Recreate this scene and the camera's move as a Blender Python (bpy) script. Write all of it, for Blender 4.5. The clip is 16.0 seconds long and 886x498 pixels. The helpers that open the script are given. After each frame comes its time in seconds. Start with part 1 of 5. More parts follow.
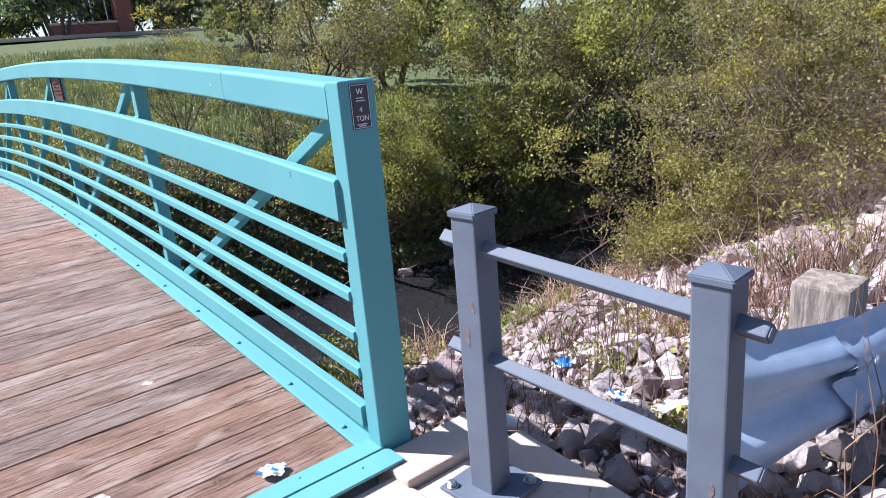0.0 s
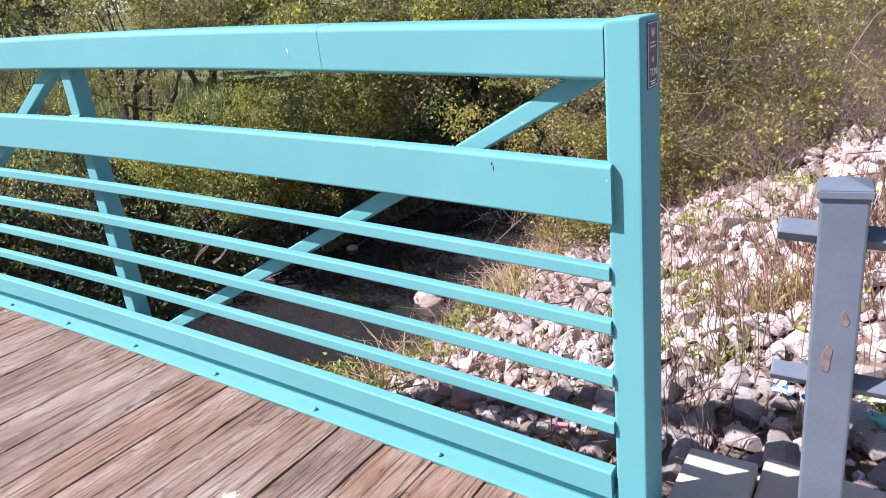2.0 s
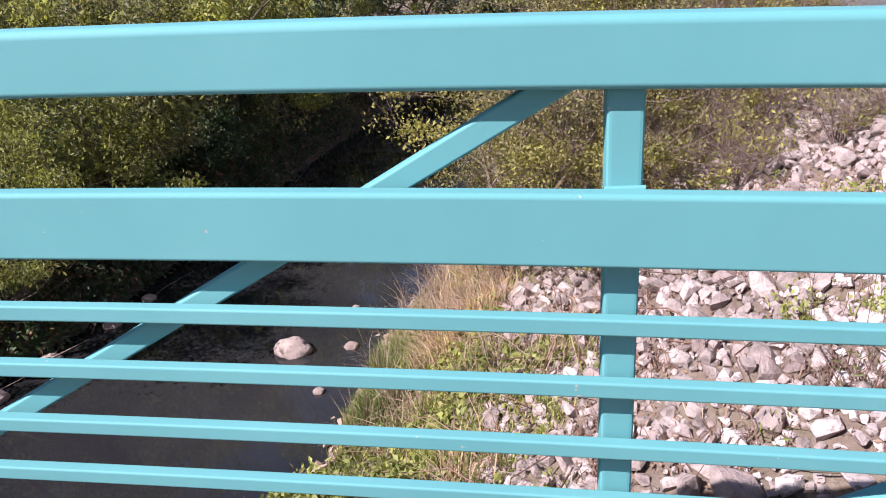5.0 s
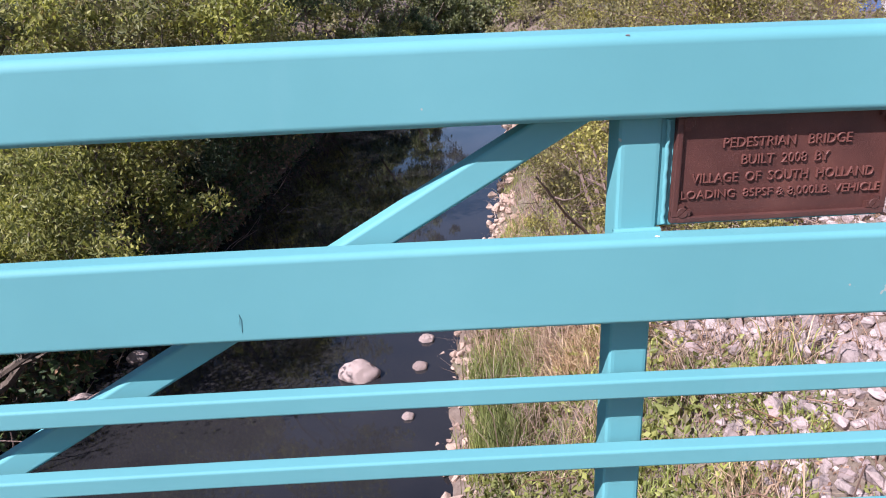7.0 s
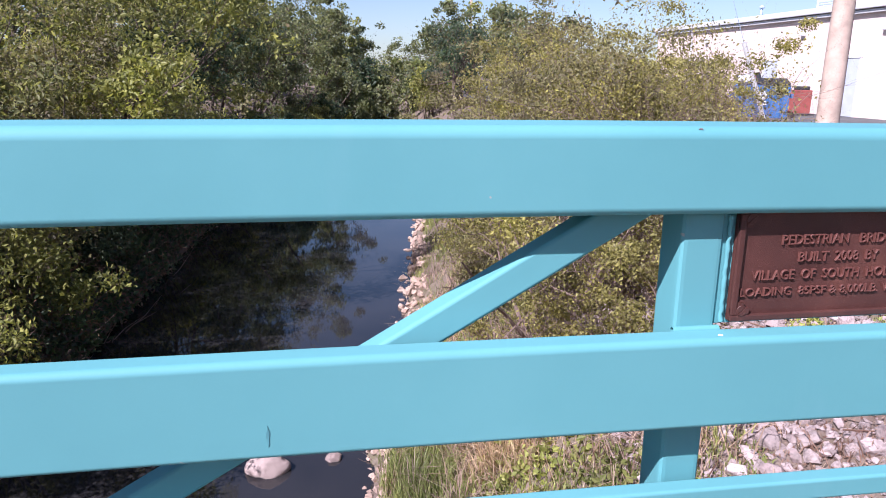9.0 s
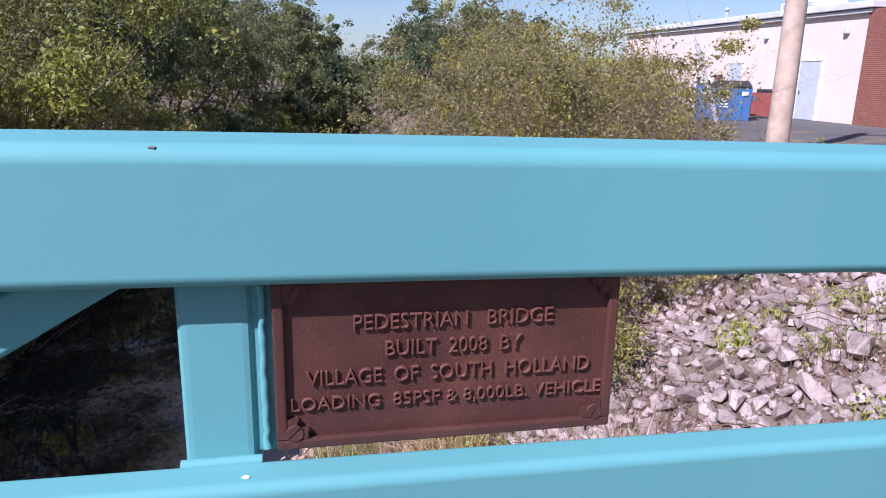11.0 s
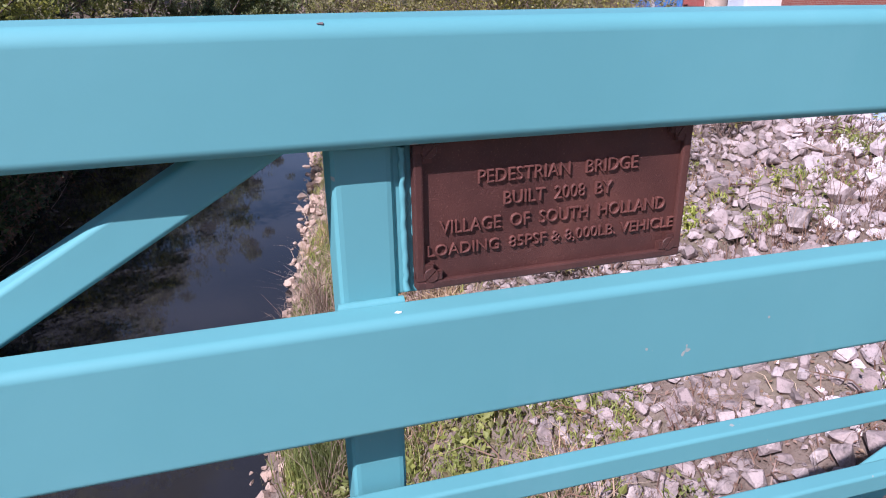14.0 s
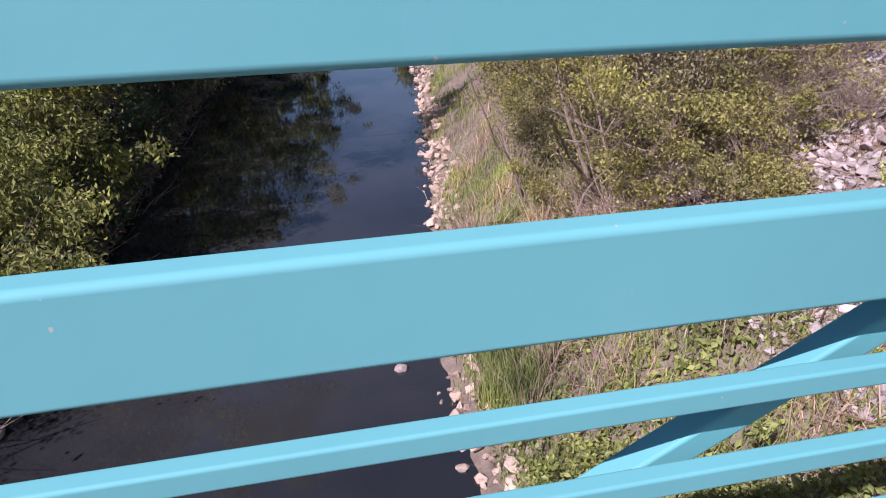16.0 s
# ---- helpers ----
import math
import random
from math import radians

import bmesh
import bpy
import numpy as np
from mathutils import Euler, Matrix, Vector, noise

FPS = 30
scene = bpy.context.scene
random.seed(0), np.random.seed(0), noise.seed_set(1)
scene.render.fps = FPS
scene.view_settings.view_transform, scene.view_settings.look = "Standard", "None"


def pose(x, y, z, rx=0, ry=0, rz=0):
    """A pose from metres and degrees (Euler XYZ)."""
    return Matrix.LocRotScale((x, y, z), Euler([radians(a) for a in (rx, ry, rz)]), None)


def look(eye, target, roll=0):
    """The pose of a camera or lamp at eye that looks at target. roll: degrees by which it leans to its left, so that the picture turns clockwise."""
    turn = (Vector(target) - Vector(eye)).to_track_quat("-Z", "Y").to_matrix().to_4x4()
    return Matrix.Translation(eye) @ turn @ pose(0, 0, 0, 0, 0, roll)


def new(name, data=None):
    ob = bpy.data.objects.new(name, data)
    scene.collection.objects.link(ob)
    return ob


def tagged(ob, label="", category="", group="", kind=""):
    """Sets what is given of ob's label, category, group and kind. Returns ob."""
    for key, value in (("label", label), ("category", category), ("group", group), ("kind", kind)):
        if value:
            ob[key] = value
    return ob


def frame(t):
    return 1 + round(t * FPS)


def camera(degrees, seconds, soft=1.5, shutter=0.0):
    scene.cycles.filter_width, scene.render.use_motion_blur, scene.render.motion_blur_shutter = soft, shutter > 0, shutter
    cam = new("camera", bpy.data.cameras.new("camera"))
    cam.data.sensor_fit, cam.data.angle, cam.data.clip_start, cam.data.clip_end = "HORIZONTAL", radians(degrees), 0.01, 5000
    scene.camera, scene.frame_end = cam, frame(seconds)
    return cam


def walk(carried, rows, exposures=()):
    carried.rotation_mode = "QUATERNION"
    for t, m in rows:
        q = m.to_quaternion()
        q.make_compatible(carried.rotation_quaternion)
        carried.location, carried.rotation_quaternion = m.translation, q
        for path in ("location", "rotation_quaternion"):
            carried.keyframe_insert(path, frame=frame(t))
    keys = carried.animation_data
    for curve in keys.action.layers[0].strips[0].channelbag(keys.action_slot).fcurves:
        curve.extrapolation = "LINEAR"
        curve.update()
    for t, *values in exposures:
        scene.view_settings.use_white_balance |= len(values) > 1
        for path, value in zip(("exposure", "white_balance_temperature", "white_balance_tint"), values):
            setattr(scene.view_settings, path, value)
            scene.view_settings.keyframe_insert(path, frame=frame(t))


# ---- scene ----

cam = camera(65.1, 16.0, 1.0)
PATH = [
    (0, (2.016, -1.196, 1.492), (0.507, -0.018, 0.91), -4.8),
    (0.5, (1.691, -1.26, 1.491), (0.228, -0.045, 0.874), -5.3),
    (1, (1.346, -1.35, 1.486), (-0.009, -0.013, 0.873), -5.3),
    (1.5, (0.95, -1.522, 1.477), (-0.239, -0.052, 0.826), -4.9),
    (2, (0.512, -1.576, 1.454), (-0.574, -0.032, 0.794), -6.6),
    (2.5, (0.005, -1.621, 1.449), (-0.907, -0.002, 0.71), -7.7),
    (3, (-0.49, -1.553, 1.461), (-1.173, 0.163, 0.693), -6.5),
    (3.5, (-0.94, -1.497, 1.517), (-1.515, 0.28, 0.801), -4.5),
    (4, (-1.478, -1.444, 1.542), (-1.856, 0.385, 0.825), -4.4),
    (4.2, (-1.677, -1.395, 1.551), (-2.018, 0.44, 0.834), -4.3),
    (6.3, (-4.235, -1.159, 1.658), (-4.306, 0.694, 0.91), -4.5),
    (6.5, (-4.47, -1.089, 1.669), (-4.49, 0.754, 0.894), -4.3),
    (7, (-5.06, -1.074, 1.646), (-5.037, 0.794, 0.932), -2.7),
    (7.5, (-5.566, -1.025, 1.652), (-5.59, 0.838, 0.923), -2.1),
    (8, (-5.784, -1.01, 1.645), (-5.745, 0.866, 0.953), -0.9),
    (8.5, (-5.685, -0.992, 1.648), (-5.433, 0.902, 1.055), -0.3),
    (9, (-5.294, -0.949, 1.638), (-4.978, 0.963, 1.145), 0.6),
    (9.5, (-5.004, -0.786, 1.664), (-4.617, 1.11, 1.156), 1.3),
    (12, (-4.569, -0.622, 1.604), (-4.204, 1.283, 1.116), 1.0),
    (12.5, (-4.561, -0.621, 1.601), (-4.208, 1.286, 1.11), 0.6),
    (13, (-4.558, -0.616, 1.604), (-4.206, 1.283, 1.087), -0.3),
    (13.5, (-4.607, -0.634, 1.608), (-4.221, 1.223, 0.973), -1.4),
    (14, (-4.844, -0.711, 1.606), (-4.319, 1.071, 0.866), -0.9),
    (14.5, (-5.193, -0.761, 1.602), (-4.584, 0.944, 0.752), -0.1),
    (15, (-5.514, -0.689, 1.603), (-5.1, 1.071, 0.749), -3.4),
    (15.5, (-6.001, -0.726, 1.6), (-5.496, 1.003, 0.732), 0.2),
    (16, (-6.448, -0.706, 1.566), (-6.075, 1.063, 0.71), -0.3),
]
walk(cam, [(t, look(eye, target, roll)) for t, eye, target, roll in PATH],
     [(0.0, 1.09, 5690, 12), (1.0, 1.21, 5690, 12), (2.5, 1.13, 6140, 15), (4.0, 0.99, 6190, 16), (7.0, 0.91, 5880, 19), (9.0, 0.89, 5730, 22), (12.0, 0.50, 5580, 22),
      (13.3, 0.50, 5580, 22), (14.2, 0.60, 5680, 22), (15.2, 0.65, 5730, 22), (16.0, 0.74, 5780, 22)])

# ---- daylight ----
SUN_FROM = Vector((-1.26, -1.0, 1.62)).normalized()
world = bpy.data.worlds.new("sky")
scene.world = world
world.use_nodes = True
sky = world.node_tree.nodes.new("ShaderNodeTexSky")
sky.sky_type, sky.sun_disc = "NISHITA", False
sky.sun_elevation = math.asin(SUN_FROM.z)
sky.sun_rotation = math.atan2(SUN_FROM.x, SUN_FROM.y)
sky.air_density, sky.dust_density, sky.ozone_density = 0.85, 0.7, 0.6
world.node_tree.nodes["Background"].inputs[1].default_value = 0.072
world.node_tree.links.new(sky.outputs[0], world.node_tree.nodes["Background"].inputs[0])
sun = new("sun", bpy.data.lights.new("sun", "SUN"))
sun.data.energy, sun.data.angle, sun.data.color = 5.0, radians(0.53), (1.0, 0.955, 0.90)
sun.matrix_world = look(SUN_FROM * 40, (0, 0, 0))



# ---- materials ----
class Nodes:
    def __init__(self, name, rough=0.6, metal=0.0, spec=0.5):
        self.m = bpy.data.materials.new(name)
        self.m.use_nodes = True
        self.t = self.m.node_tree
        self.b = self.t.nodes["Principled BSDF"]
        self.b.inputs["Roughness"].default_value = rough
        self.b.inputs["Metallic"].default_value = metal
        self.b.inputs["Specular IOR Level"].default_value = spec
        self.co = self.t.nodes.new("ShaderNodeTexCoord").outputs["Object"]

    def link(self, a, b):
        self.t.links.new(a, b)

    def mapped(self, scale, src=None):
        n = self.t.nodes.new("ShaderNodeMapping")
        n.inputs["Scale"].default_value = scale
        self.link(src or self.co, n.inputs["Vector"])
        return n.outputs[0]

    def noise(self, scale, detail=4, rough=0.55, vec=None, dist=0.0):
        n = self.t.nodes.new("ShaderNodeTexNoise")
        n.inputs["Scale"].default_value, n.inputs["Detail"].default_value = scale, detail
        n.inputs["Roughness"].default_value, n.inputs["Distortion"].default_value = rough, dist
        self.link(vec or self.co, n.inputs["Vector"])
        return n.outputs["Fac"]

    def ramp(self, fac, stops):
        n = self.t.nodes.new("ShaderNodeValToRGB")
        e = n.color_ramp.elements
        while len(e) < len(stops):
            e.new(0.5)
        for el, (p, c) in zip(e, stops):
            el.position, el.color = p, (*c, 1) if len(c) == 3 else c
        self.link(fac, n.inputs[0])
        return n.outputs[0]

    def grey(self, fac, a, b):
        n = self.t.nodes.new("ShaderNodeMapRange")
        n.inputs["From Min"].default_value, n.inputs["From Max"].default_value = a, b
        self.link(fac, n.inputs["Value"])
        return n.outputs[0]

    def mix(self, fac, a, b, kind="MIX"):
        n = self.t.nodes.new("ShaderNodeMix")
        n.data_type, n.blend_type = "RGBA", kind
        for sock, v in ((n.inputs[0], fac), (n.inputs[6], a), (n.inputs[7], b)):
            if isinstance(v, (int, float)):
                sock.default_value = v
            elif isinstance(v, tuple):
                sock.default_value = (*v, 1)
            else:
                self.link(v, sock)
        return n.outputs[2]

    def math(self, op, a, b=0.0):
        n = self.t.nodes.new("ShaderNodeMath")
        n.operation = op
        for sock, v in zip(n.inputs, (a, b)):
            if isinstance(v, (int, float)):
                sock.default_value = v
            else:
                self.link(v, sock)
        return n.outputs[0]

    def rand(self):
        return self.t.nodes.new("ShaderNodeObjectInfo").outputs["Random"]

    def island(self):
        return self.t.nodes.new("ShaderNodeNewGeometry").outputs["Random Per Island"]

    def colour(self, c):
        if isinstance(c, tuple):
            self.b.inputs["Base Color"].default_value = (*c, 1)
        else:
            self.link(c, self.b.inputs["Base Color"])
        return self

    def rough(self, fac, lo, hi):
        n = self.t.nodes.new("ShaderNodeMapRange")
        n.inputs["To Min"].default_value, n.inputs["To Max"].default_value = lo, hi
        self.link(fac, n.inputs["Value"])
        self.link(n.outputs[0], self.b.inputs["Roughness"])
        return self

    def bump(self, height, strength=0.3, dist=0.01):
        n = self.t.nodes.new("ShaderNodeBump")
        n.inputs["Strength"].default_value, n.inputs["Distance"].default_value = strength, dist
        self.link(height, n.inputs["Height"])
        if self.b.inputs["Normal"].is_linked:
            self.link(self.b.inputs["Normal"].links[0].from_socket, n.inputs["Normal"])
        self.link(n.outputs[0], self.b.inputs["Normal"])
        return self


def paint_teal():
    n = Nodes("teal_paint", 0.7, 0.0, 0.4)
    big, small = n.noise(1.7, 5), n.noise(60, 3)
    c = n.ramp(big, [(0.3, (0.106, 0.302, 0.326)), (0.55, (0.116, 0.324, 0.348)), (0.75, (0.130, 0.344, 0.368))])
    streak = n.grey(n.noise(5, 5, vec=n.mapped((1, 1, 0.15))), 0.62, 0.80)
    c = n.mix(n.math("MULTIPLY", streak, 0.25), c, (0.22, 0.40, 0.46))
    chip = n.grey(n.noise(38, 2), 0.755, 0.775)
    c = n.mix(chip, c, (0.33, 0.35, 0.33))
    n.colour(c).rough(big, 0.66, 0.78).bump(small, 0.06, 0.002).bump(n.noise(22, 3), 0.10, 0.004)
    return n.m


def deck_wood():
    n = Nodes("weathered_deck_wood", 0.82, 0.0, 0.25)
    v = n.t.nodes.new("ShaderNodeMapping")
    comb = n.t.nodes.new("ShaderNodeCombineXYZ")
    n.link(n.math("MULTIPLY", n.rand(), 37.0), comb.inputs[0])
    n.link(n.math("MULTIPLY", n.rand(), 91.0), comb.inputs[1])
    n.link(n.co, v.inputs["Vector"])
    n.link(comb.outputs[0], v.inputs["Location"])
    src = v.outputs[0]
    grain = n.noise(9, 8, 0.7, n.mapped((9, 0.5, 3), src), 0.8)
    fine = n.noise(34, 6, 0.75, n.mapped((10, 0.16, 3), src), 0.3)
    crack = n.grey(n.noise(15, 6, 0.65, n.mapped((8, 0.14, 2), src), 0.6), 0.565, 0.64)
    blot = n.noise(2.6, 5, 0.65, n.mapped((1.6, 0.6, 1), src))
    c = n.ramp(grain, [(0.22, (0.142, 0.080, 0.060)), (0.45, (0.222, 0.140, 0.109)), (0.62, (0.284, 0.191, 0.153)), (0.85, (0.382, 0.276, 0.229))])
    c = n.mix(n.math("MULTIPLY", n.grey(blot, 0.5, 0.68), 0.7), c, n.mix(0.6, c, (0.52, 0.42, 0.375)))
    c = n.mix(n.math("MULTIPLY", n.grey(blot, 0.46, 0.34), 0.75), c, n.mix(0.7, c, (0.10, 0.065, 0.055)))
    gouge = n.grey(n.noise(7, 5, 0.7, n.mapped((2.8, 0.9, 1), src), 0.8), 0.60, 0.68)
    c = n.mix(n.math("MULTIPLY", gouge, 0.5), c, (0.085, 0.05, 0.042))
    dust = n.grey(n.noise(3.5, 5, 0.7, n.mapped((2.2, 0.8, 1), src), 0.5), 0.53, 0.66)
    c = n.mix(n.math("MULTIPLY", dust, 0.45), c, (0.46, 0.375, 0.325))
    tone = n.t.nodes.new("ShaderNodeHueSaturation")
    n.link(c, tone.inputs["Color"])
    n.link(n.math("ADD", n.math("MULTIPLY", n.rand(), 0.22), 0.92), tone.inputs["Value"])
    n.link(n.math("ADD", n.math("MULTIPLY", n.rand(), 0.3), 0.95), tone.inputs["Saturation"])
    c = n.mix(n.math("MULTIPLY", crack, 0.72), tone.outputs[0], (0.055, 0.036, 0.030))
    c = n.mix(n.math("MULTIPLY", n.grey(fine, 0.54, 0.74), 0.17), c, (0.55, 0.46, 0.42))
    n.colour(c).bump(fine, 0.6, 0.005).bump(n.math("SUBTRACT", grain, n.math("ADD", crack, gouge)), 0.9, 0.010)
    return n.m


def plain(name, col, rough=0.6, metal=0.0, var=0.18, scale=6.0, bump=0.1, spec=0.5):
    n = Nodes(name, rough, metal, spec)
    a = n.noise(scale, 5)
    lo, hi = tuple(c * (1 - var) for c in col), tuple(min(1, c * (1 + var)) for c in col)
    c = n.ramp(a, [(0.3, lo), (0.7, hi)])
    c = n.mix(n.math("MULTIPLY", n.grey(n.noise(scale * 9, 3), 0.5, 0.8), 0.35), c, tuple(x * 0.72 for x in col))
    n.colour(c).rough(a, max(0.03, rough - 0.1), min(1, rough + 0.1)).bump(n.noise(scale * 12, 3), bump, 0.004)
    return n.m


def stone_mat(name, tint=(1.0, 1.0, 1.0), weather=0.22):
    n = Nodes(name, 0.85, 0.0, 0.3)
    a = n.noise(9, 6, 0.65)
    b = n.noise(30, 5, 0.7)
    base = n.ramp(n.island(), [(0.0, (0.40, 0.355, 0.35)), (0.25, (0.54, 0.49, 0.485)), (0.6, (0.66, 0.615, 0.61)), (1.0, (0.78, 0.75, 0.745))])
    alt = n.ramp(n.rand(), [(0.0, (0.66, 0.61, 0.60)), (0.3, (0.95, 0.905, 0.90)), (0.7, (1.06, 1.02, 1.02)), (1.0, (0.94, 0.885, 0.88))])
    c = n.mix(1.0, n.mix(1.0, base, alt, "MULTIPLY"), tint, "MULTIPLY")
    p = n.noise(6.5, 5, 0.6, dist=0.6)
    c = n.mix(n.math("MULTIPLY", n.grey(p, 0.47, 0.56), weather), c, n.ramp(a, [(0.35, (0.20, 0.155, 0.145)), (0.65, (0.36, 0.285, 0.27))]))
    c = n.mix(n.math("MULTIPLY", n.grey(b, 0.54, 0.66), 0.5), c, (0.16, 0.125, 0.12))
    n.colour(c).bump(a, 0.6, 0.05).bump(b, 0.8, 0.02).bump(n.noise(70, 3), 0.3, 0.003)
    return n.m


def soil_mat():
    n = Nodes("bank_soil", 0.95, 0.0, 0.2)
    a, b, d = n.noise(0.9, 6), n.noise(9, 6, 0.7), n.noise(45, 4, 0.7)
    c = n.ramp(a, [(0.3, (0.13, 0.090, 0.072)), (0.5, (0.19, 0.138, 0.112)), (0.7, (0.15, 0.13, 0.078))])
    c = n.mix(n.grey(b, 0.45, 0.7), c, (0.26, 0.198, 0.166))
    c = n.mix(n.math("MULTIPLY", n.grey(d, 0.55, 0.7), 0.6), c, (0.06, 0.047, 0.038))
    sep = n.t.nodes.new("ShaderNodeSeparateXYZ")
    n.link(n.co, sep.inputs[0])
    lawn = n.grey(n.math("ADD", sep.outputs[0], n.math("MULTIPLY", n.noise(0.35, 4), 6.0)), -9.5, -12.5)
    c = n.mix(lawn, c, n.ramp(b, [(0.35, (0.085, 0.105, 0.045)), (0.6, (0.135, 0.150, 0.065)), (0.75, (0.19, 0.175, 0.10))]))
    n.colour(c).bump(b, 0.7, 0.05).bump(d, 0.6, 0.015)
    return n.m


def concrete_mat():
    n = Nodes("pale_concrete", 0.88, 0.0, 0.25)
    a, b, d = n.noise(2.2, 5), n.noise(20, 5, 0.65), n.noise(140, 2)
    c = n.ramp(a, [(0.3, (0.49, 0.375, 0.31)), (0.6, (0.58, 0.455, 0.38)), (0.8, (0.64, 0.52, 0.44))])
    c = n.mix(n.math("MULTIPLY", n.grey(b, 0.52, 0.75), 0.5), c, (0.34, 0.27, 0.21))
    n.colour(c).bump(b, 0.2, 0.006).bump(d, 0.35, 0.002)
    return n.m


def asphalt_mat():
    n = Nodes("old_asphalt", 0.9, 0.0, 0.25)
    a, b = n.noise(0.5, 5), n.noise(55, 3, 0.7)
    c = n.ramp(a, [(0.3, (0.085, 0.082, 0.085)), (0.7, (0.135, 0.13, 0.132))])
    c = n.mix(n.math("MULTIPLY", n.grey(b, 0.5, 0.7), 0.5), c, (0.20, 0.19, 0.185))
    n.colour(c).bump(b, 0.4, 0.006)
    return n.m


def water_mat():
    n = Nodes("creek_water", 0.035, 0.0, 0.5)
    a = n.noise(0.35, 4)
    c = n.ramp(a, [(0.35, (0.014, 0.014, 0.017)), (0.65, (0.027, 0.025, 0.027))])
    n.b.inputs["IOR"].default_value = 1.5
    n.colour(c).bump(n.noise(2.2, 3, vec=n.mapped((1, 0.45, 1))), 0.010, 0.03)
    return n.m


def leaf_mat(name, dark, mid, light, trans=0.45):
    n = Nodes(name, 0.5, 0.0, 0.35)
    c = n.ramp(n.island(), [(0.0, dark), (0.45, mid), (0.86, light), (0.90, (0.15, 0.105, 0.07)), (1.0, mid)])
    clump = n.noise(0.8, 4)
    c = n.mix(1.0, c, n.ramp(clump, [(0.34, (0.60, 0.62, 0.68)), (0.5, (1.0, 1.0, 1.0)), (0.66, (1.26, 1.26, 0.95))]), "MULTIPLY")
    n.colour(c)
    tr = n.t.nodes.new("ShaderNodeBsdfTranslucent")
    n.link(n.mix(1.0, c, (1.15, 1.2, 0.75), "MULTIPLY"), tr.inputs[0])
    mx = n.t.nodes.new("ShaderNodeMixShader")
    mx.inputs[0].default_value = trans
    n.link(n.b.outputs[0], mx.inputs[1])
    n.link(tr.outputs[0], mx.inputs[2])
    n.link(mx.outputs[0], n.t.nodes["Material Output"].inputs[0])
    return n.m


def bark_mat(name, a, b):
    n = Nodes(name, 0.9, 0.0, 0.2)
    v = n.mapped((6, 6, 1.2))
    f = n.noise(5, 6, 0.65, v)
    n.colour(n.ramp(f, [(0.3, a), (0.7, b)])).bump(f, 0.7, 0.02)
    return n.m


def bronze_mat(name, gain=1.0):
    n = Nodes(name, 0.5, 0.0, 0.4)
    a, b, d = n.noise(9, 5), n.noise(420, 3, 0.7), n.noise(700, 2)
    lo, mid, hi = (tuple(gain * q for q in p) for p in ((0.056, 0.021, 0.018), (0.095, 0.035, 0.028), (0.150, 0.057, 0.041)))
    c = n.ramp(a, [(0.3, lo), (0.6, mid), (0.8, hi)])
    c = n.mix(n.math("MULTIPLY", n.grey(b, 0.60, 0.72), 0.4), c, (0.33, 0.17, 0.12))
    n.colour(c).rough(a, 0.40, 0.56).bump(b, 0.5, 0.0016).bump(d, 0.5, 0.0008)
    return n.m


def brick_mat():
    n = Nodes("red_brick", 0.88, 0.0, 0.25)
    br = n.t.nodes.new("ShaderNodeTexBrick")
    br.inputs["Scale"].default_value = 4.0
    br.inputs["Color1"].default_value, br.inputs["Color2"].default_value = (0.19, 0.055, 0.042, 1), (0.25, 0.080, 0.058, 1)
    br.inputs["Mortar"].default_value = (0.28, 0.20, 0.17, 1)
    sep, flat = n.t.nodes.new("ShaderNodeSeparateXYZ"), n.t.nodes.new("ShaderNodeCombineXYZ")
    n.link(n.co, sep.inputs[0])
    n.link(n.math("ADD", sep.outputs[0], sep.outputs[1]), flat.inputs[0])
    n.link(sep.outputs[2], flat.inputs[1])
    n.link(flat.outputs[0], br.inputs["Vector"])
    n.colour(n.mix(n.math("MULTIPLY", n.noise(7, 4), 0.5), br.outputs[0], (0.25, 0.09, 0.065)))
    return n.m


TEAL, WOOD, STONE, SOIL, CONCRETE = paint_teal(), deck_wood(), stone_mat("limestone", (1.02, 0.945, 0.945)), soil_mat(), concrete_mat()
PINKISH = stone_mat("pinkish_boulder_stone", (1.02, 0.88, 0.82), 0.05)
PINKGREY = stone_mat("pink_grey_limestone", (0.68, 0.585, 0.565), 0.8)
SHORE = stone_mat("tan_shore_stone", (0.78, 0.61, 0.49))
ASPHALT, WATER, BRONZE, BRICK = asphalt_mat(), water_mat(), bronze_mat("weathered_bronze"), brick_mat()
# Lighter bronze for the letters: wear plus lit edges, put into its colour.
WORN_LIT = bronze_mat("worn_and_lit_bronze", 1.7)
GREY = plain("grey_blue_paint", (0.112, 0.130, 0.172), 0.68, 0.0, 0.12, 7)
GALV = plain("galvanised_steel", (0.38, 0.47, 0.62), 0.55, 0.1, 0.12, 9)
STEEL = plain("bright_bolt_steel", (0.45, 0.45, 0.45), 0.35, 0.9, 0.1, 30)
RUST = plain("rusty_steel", (0.28, 0.12, 0.055), 0.85, 0.2, 0.3, 30)
PRIMER = plain("brown_primer", (0.17, 0.125, 0.128), 0.7, 0.0, 0.35, 40)
SEAM = plain("dark_teal_scuff", (0.085, 0.245, 0.27), 0.6, 0.0, 0.2, 30)
DARK = plain("dark_label", (0.045, 0.038, 0.055), 0.45, 0.0, 0.1, 30)
PALE = plain("pale_lettering", (0.72, 0.72, 0.75), 0.5, 0.0, 0.05, 30)
OLDWOOD = bark_mat("silver_post_wood", (0.13, 0.10, 0.085), (0.42, 0.35, 0.30))
BLUE_BIN = plain("blue_steel_bin", (0.035, 0.14, 0.36), 0.5, 0.0, 0.2, 3)
BLACK_LID = plain("black_plastic_lid", (0.02, 0.021, 0.024), 0.5)
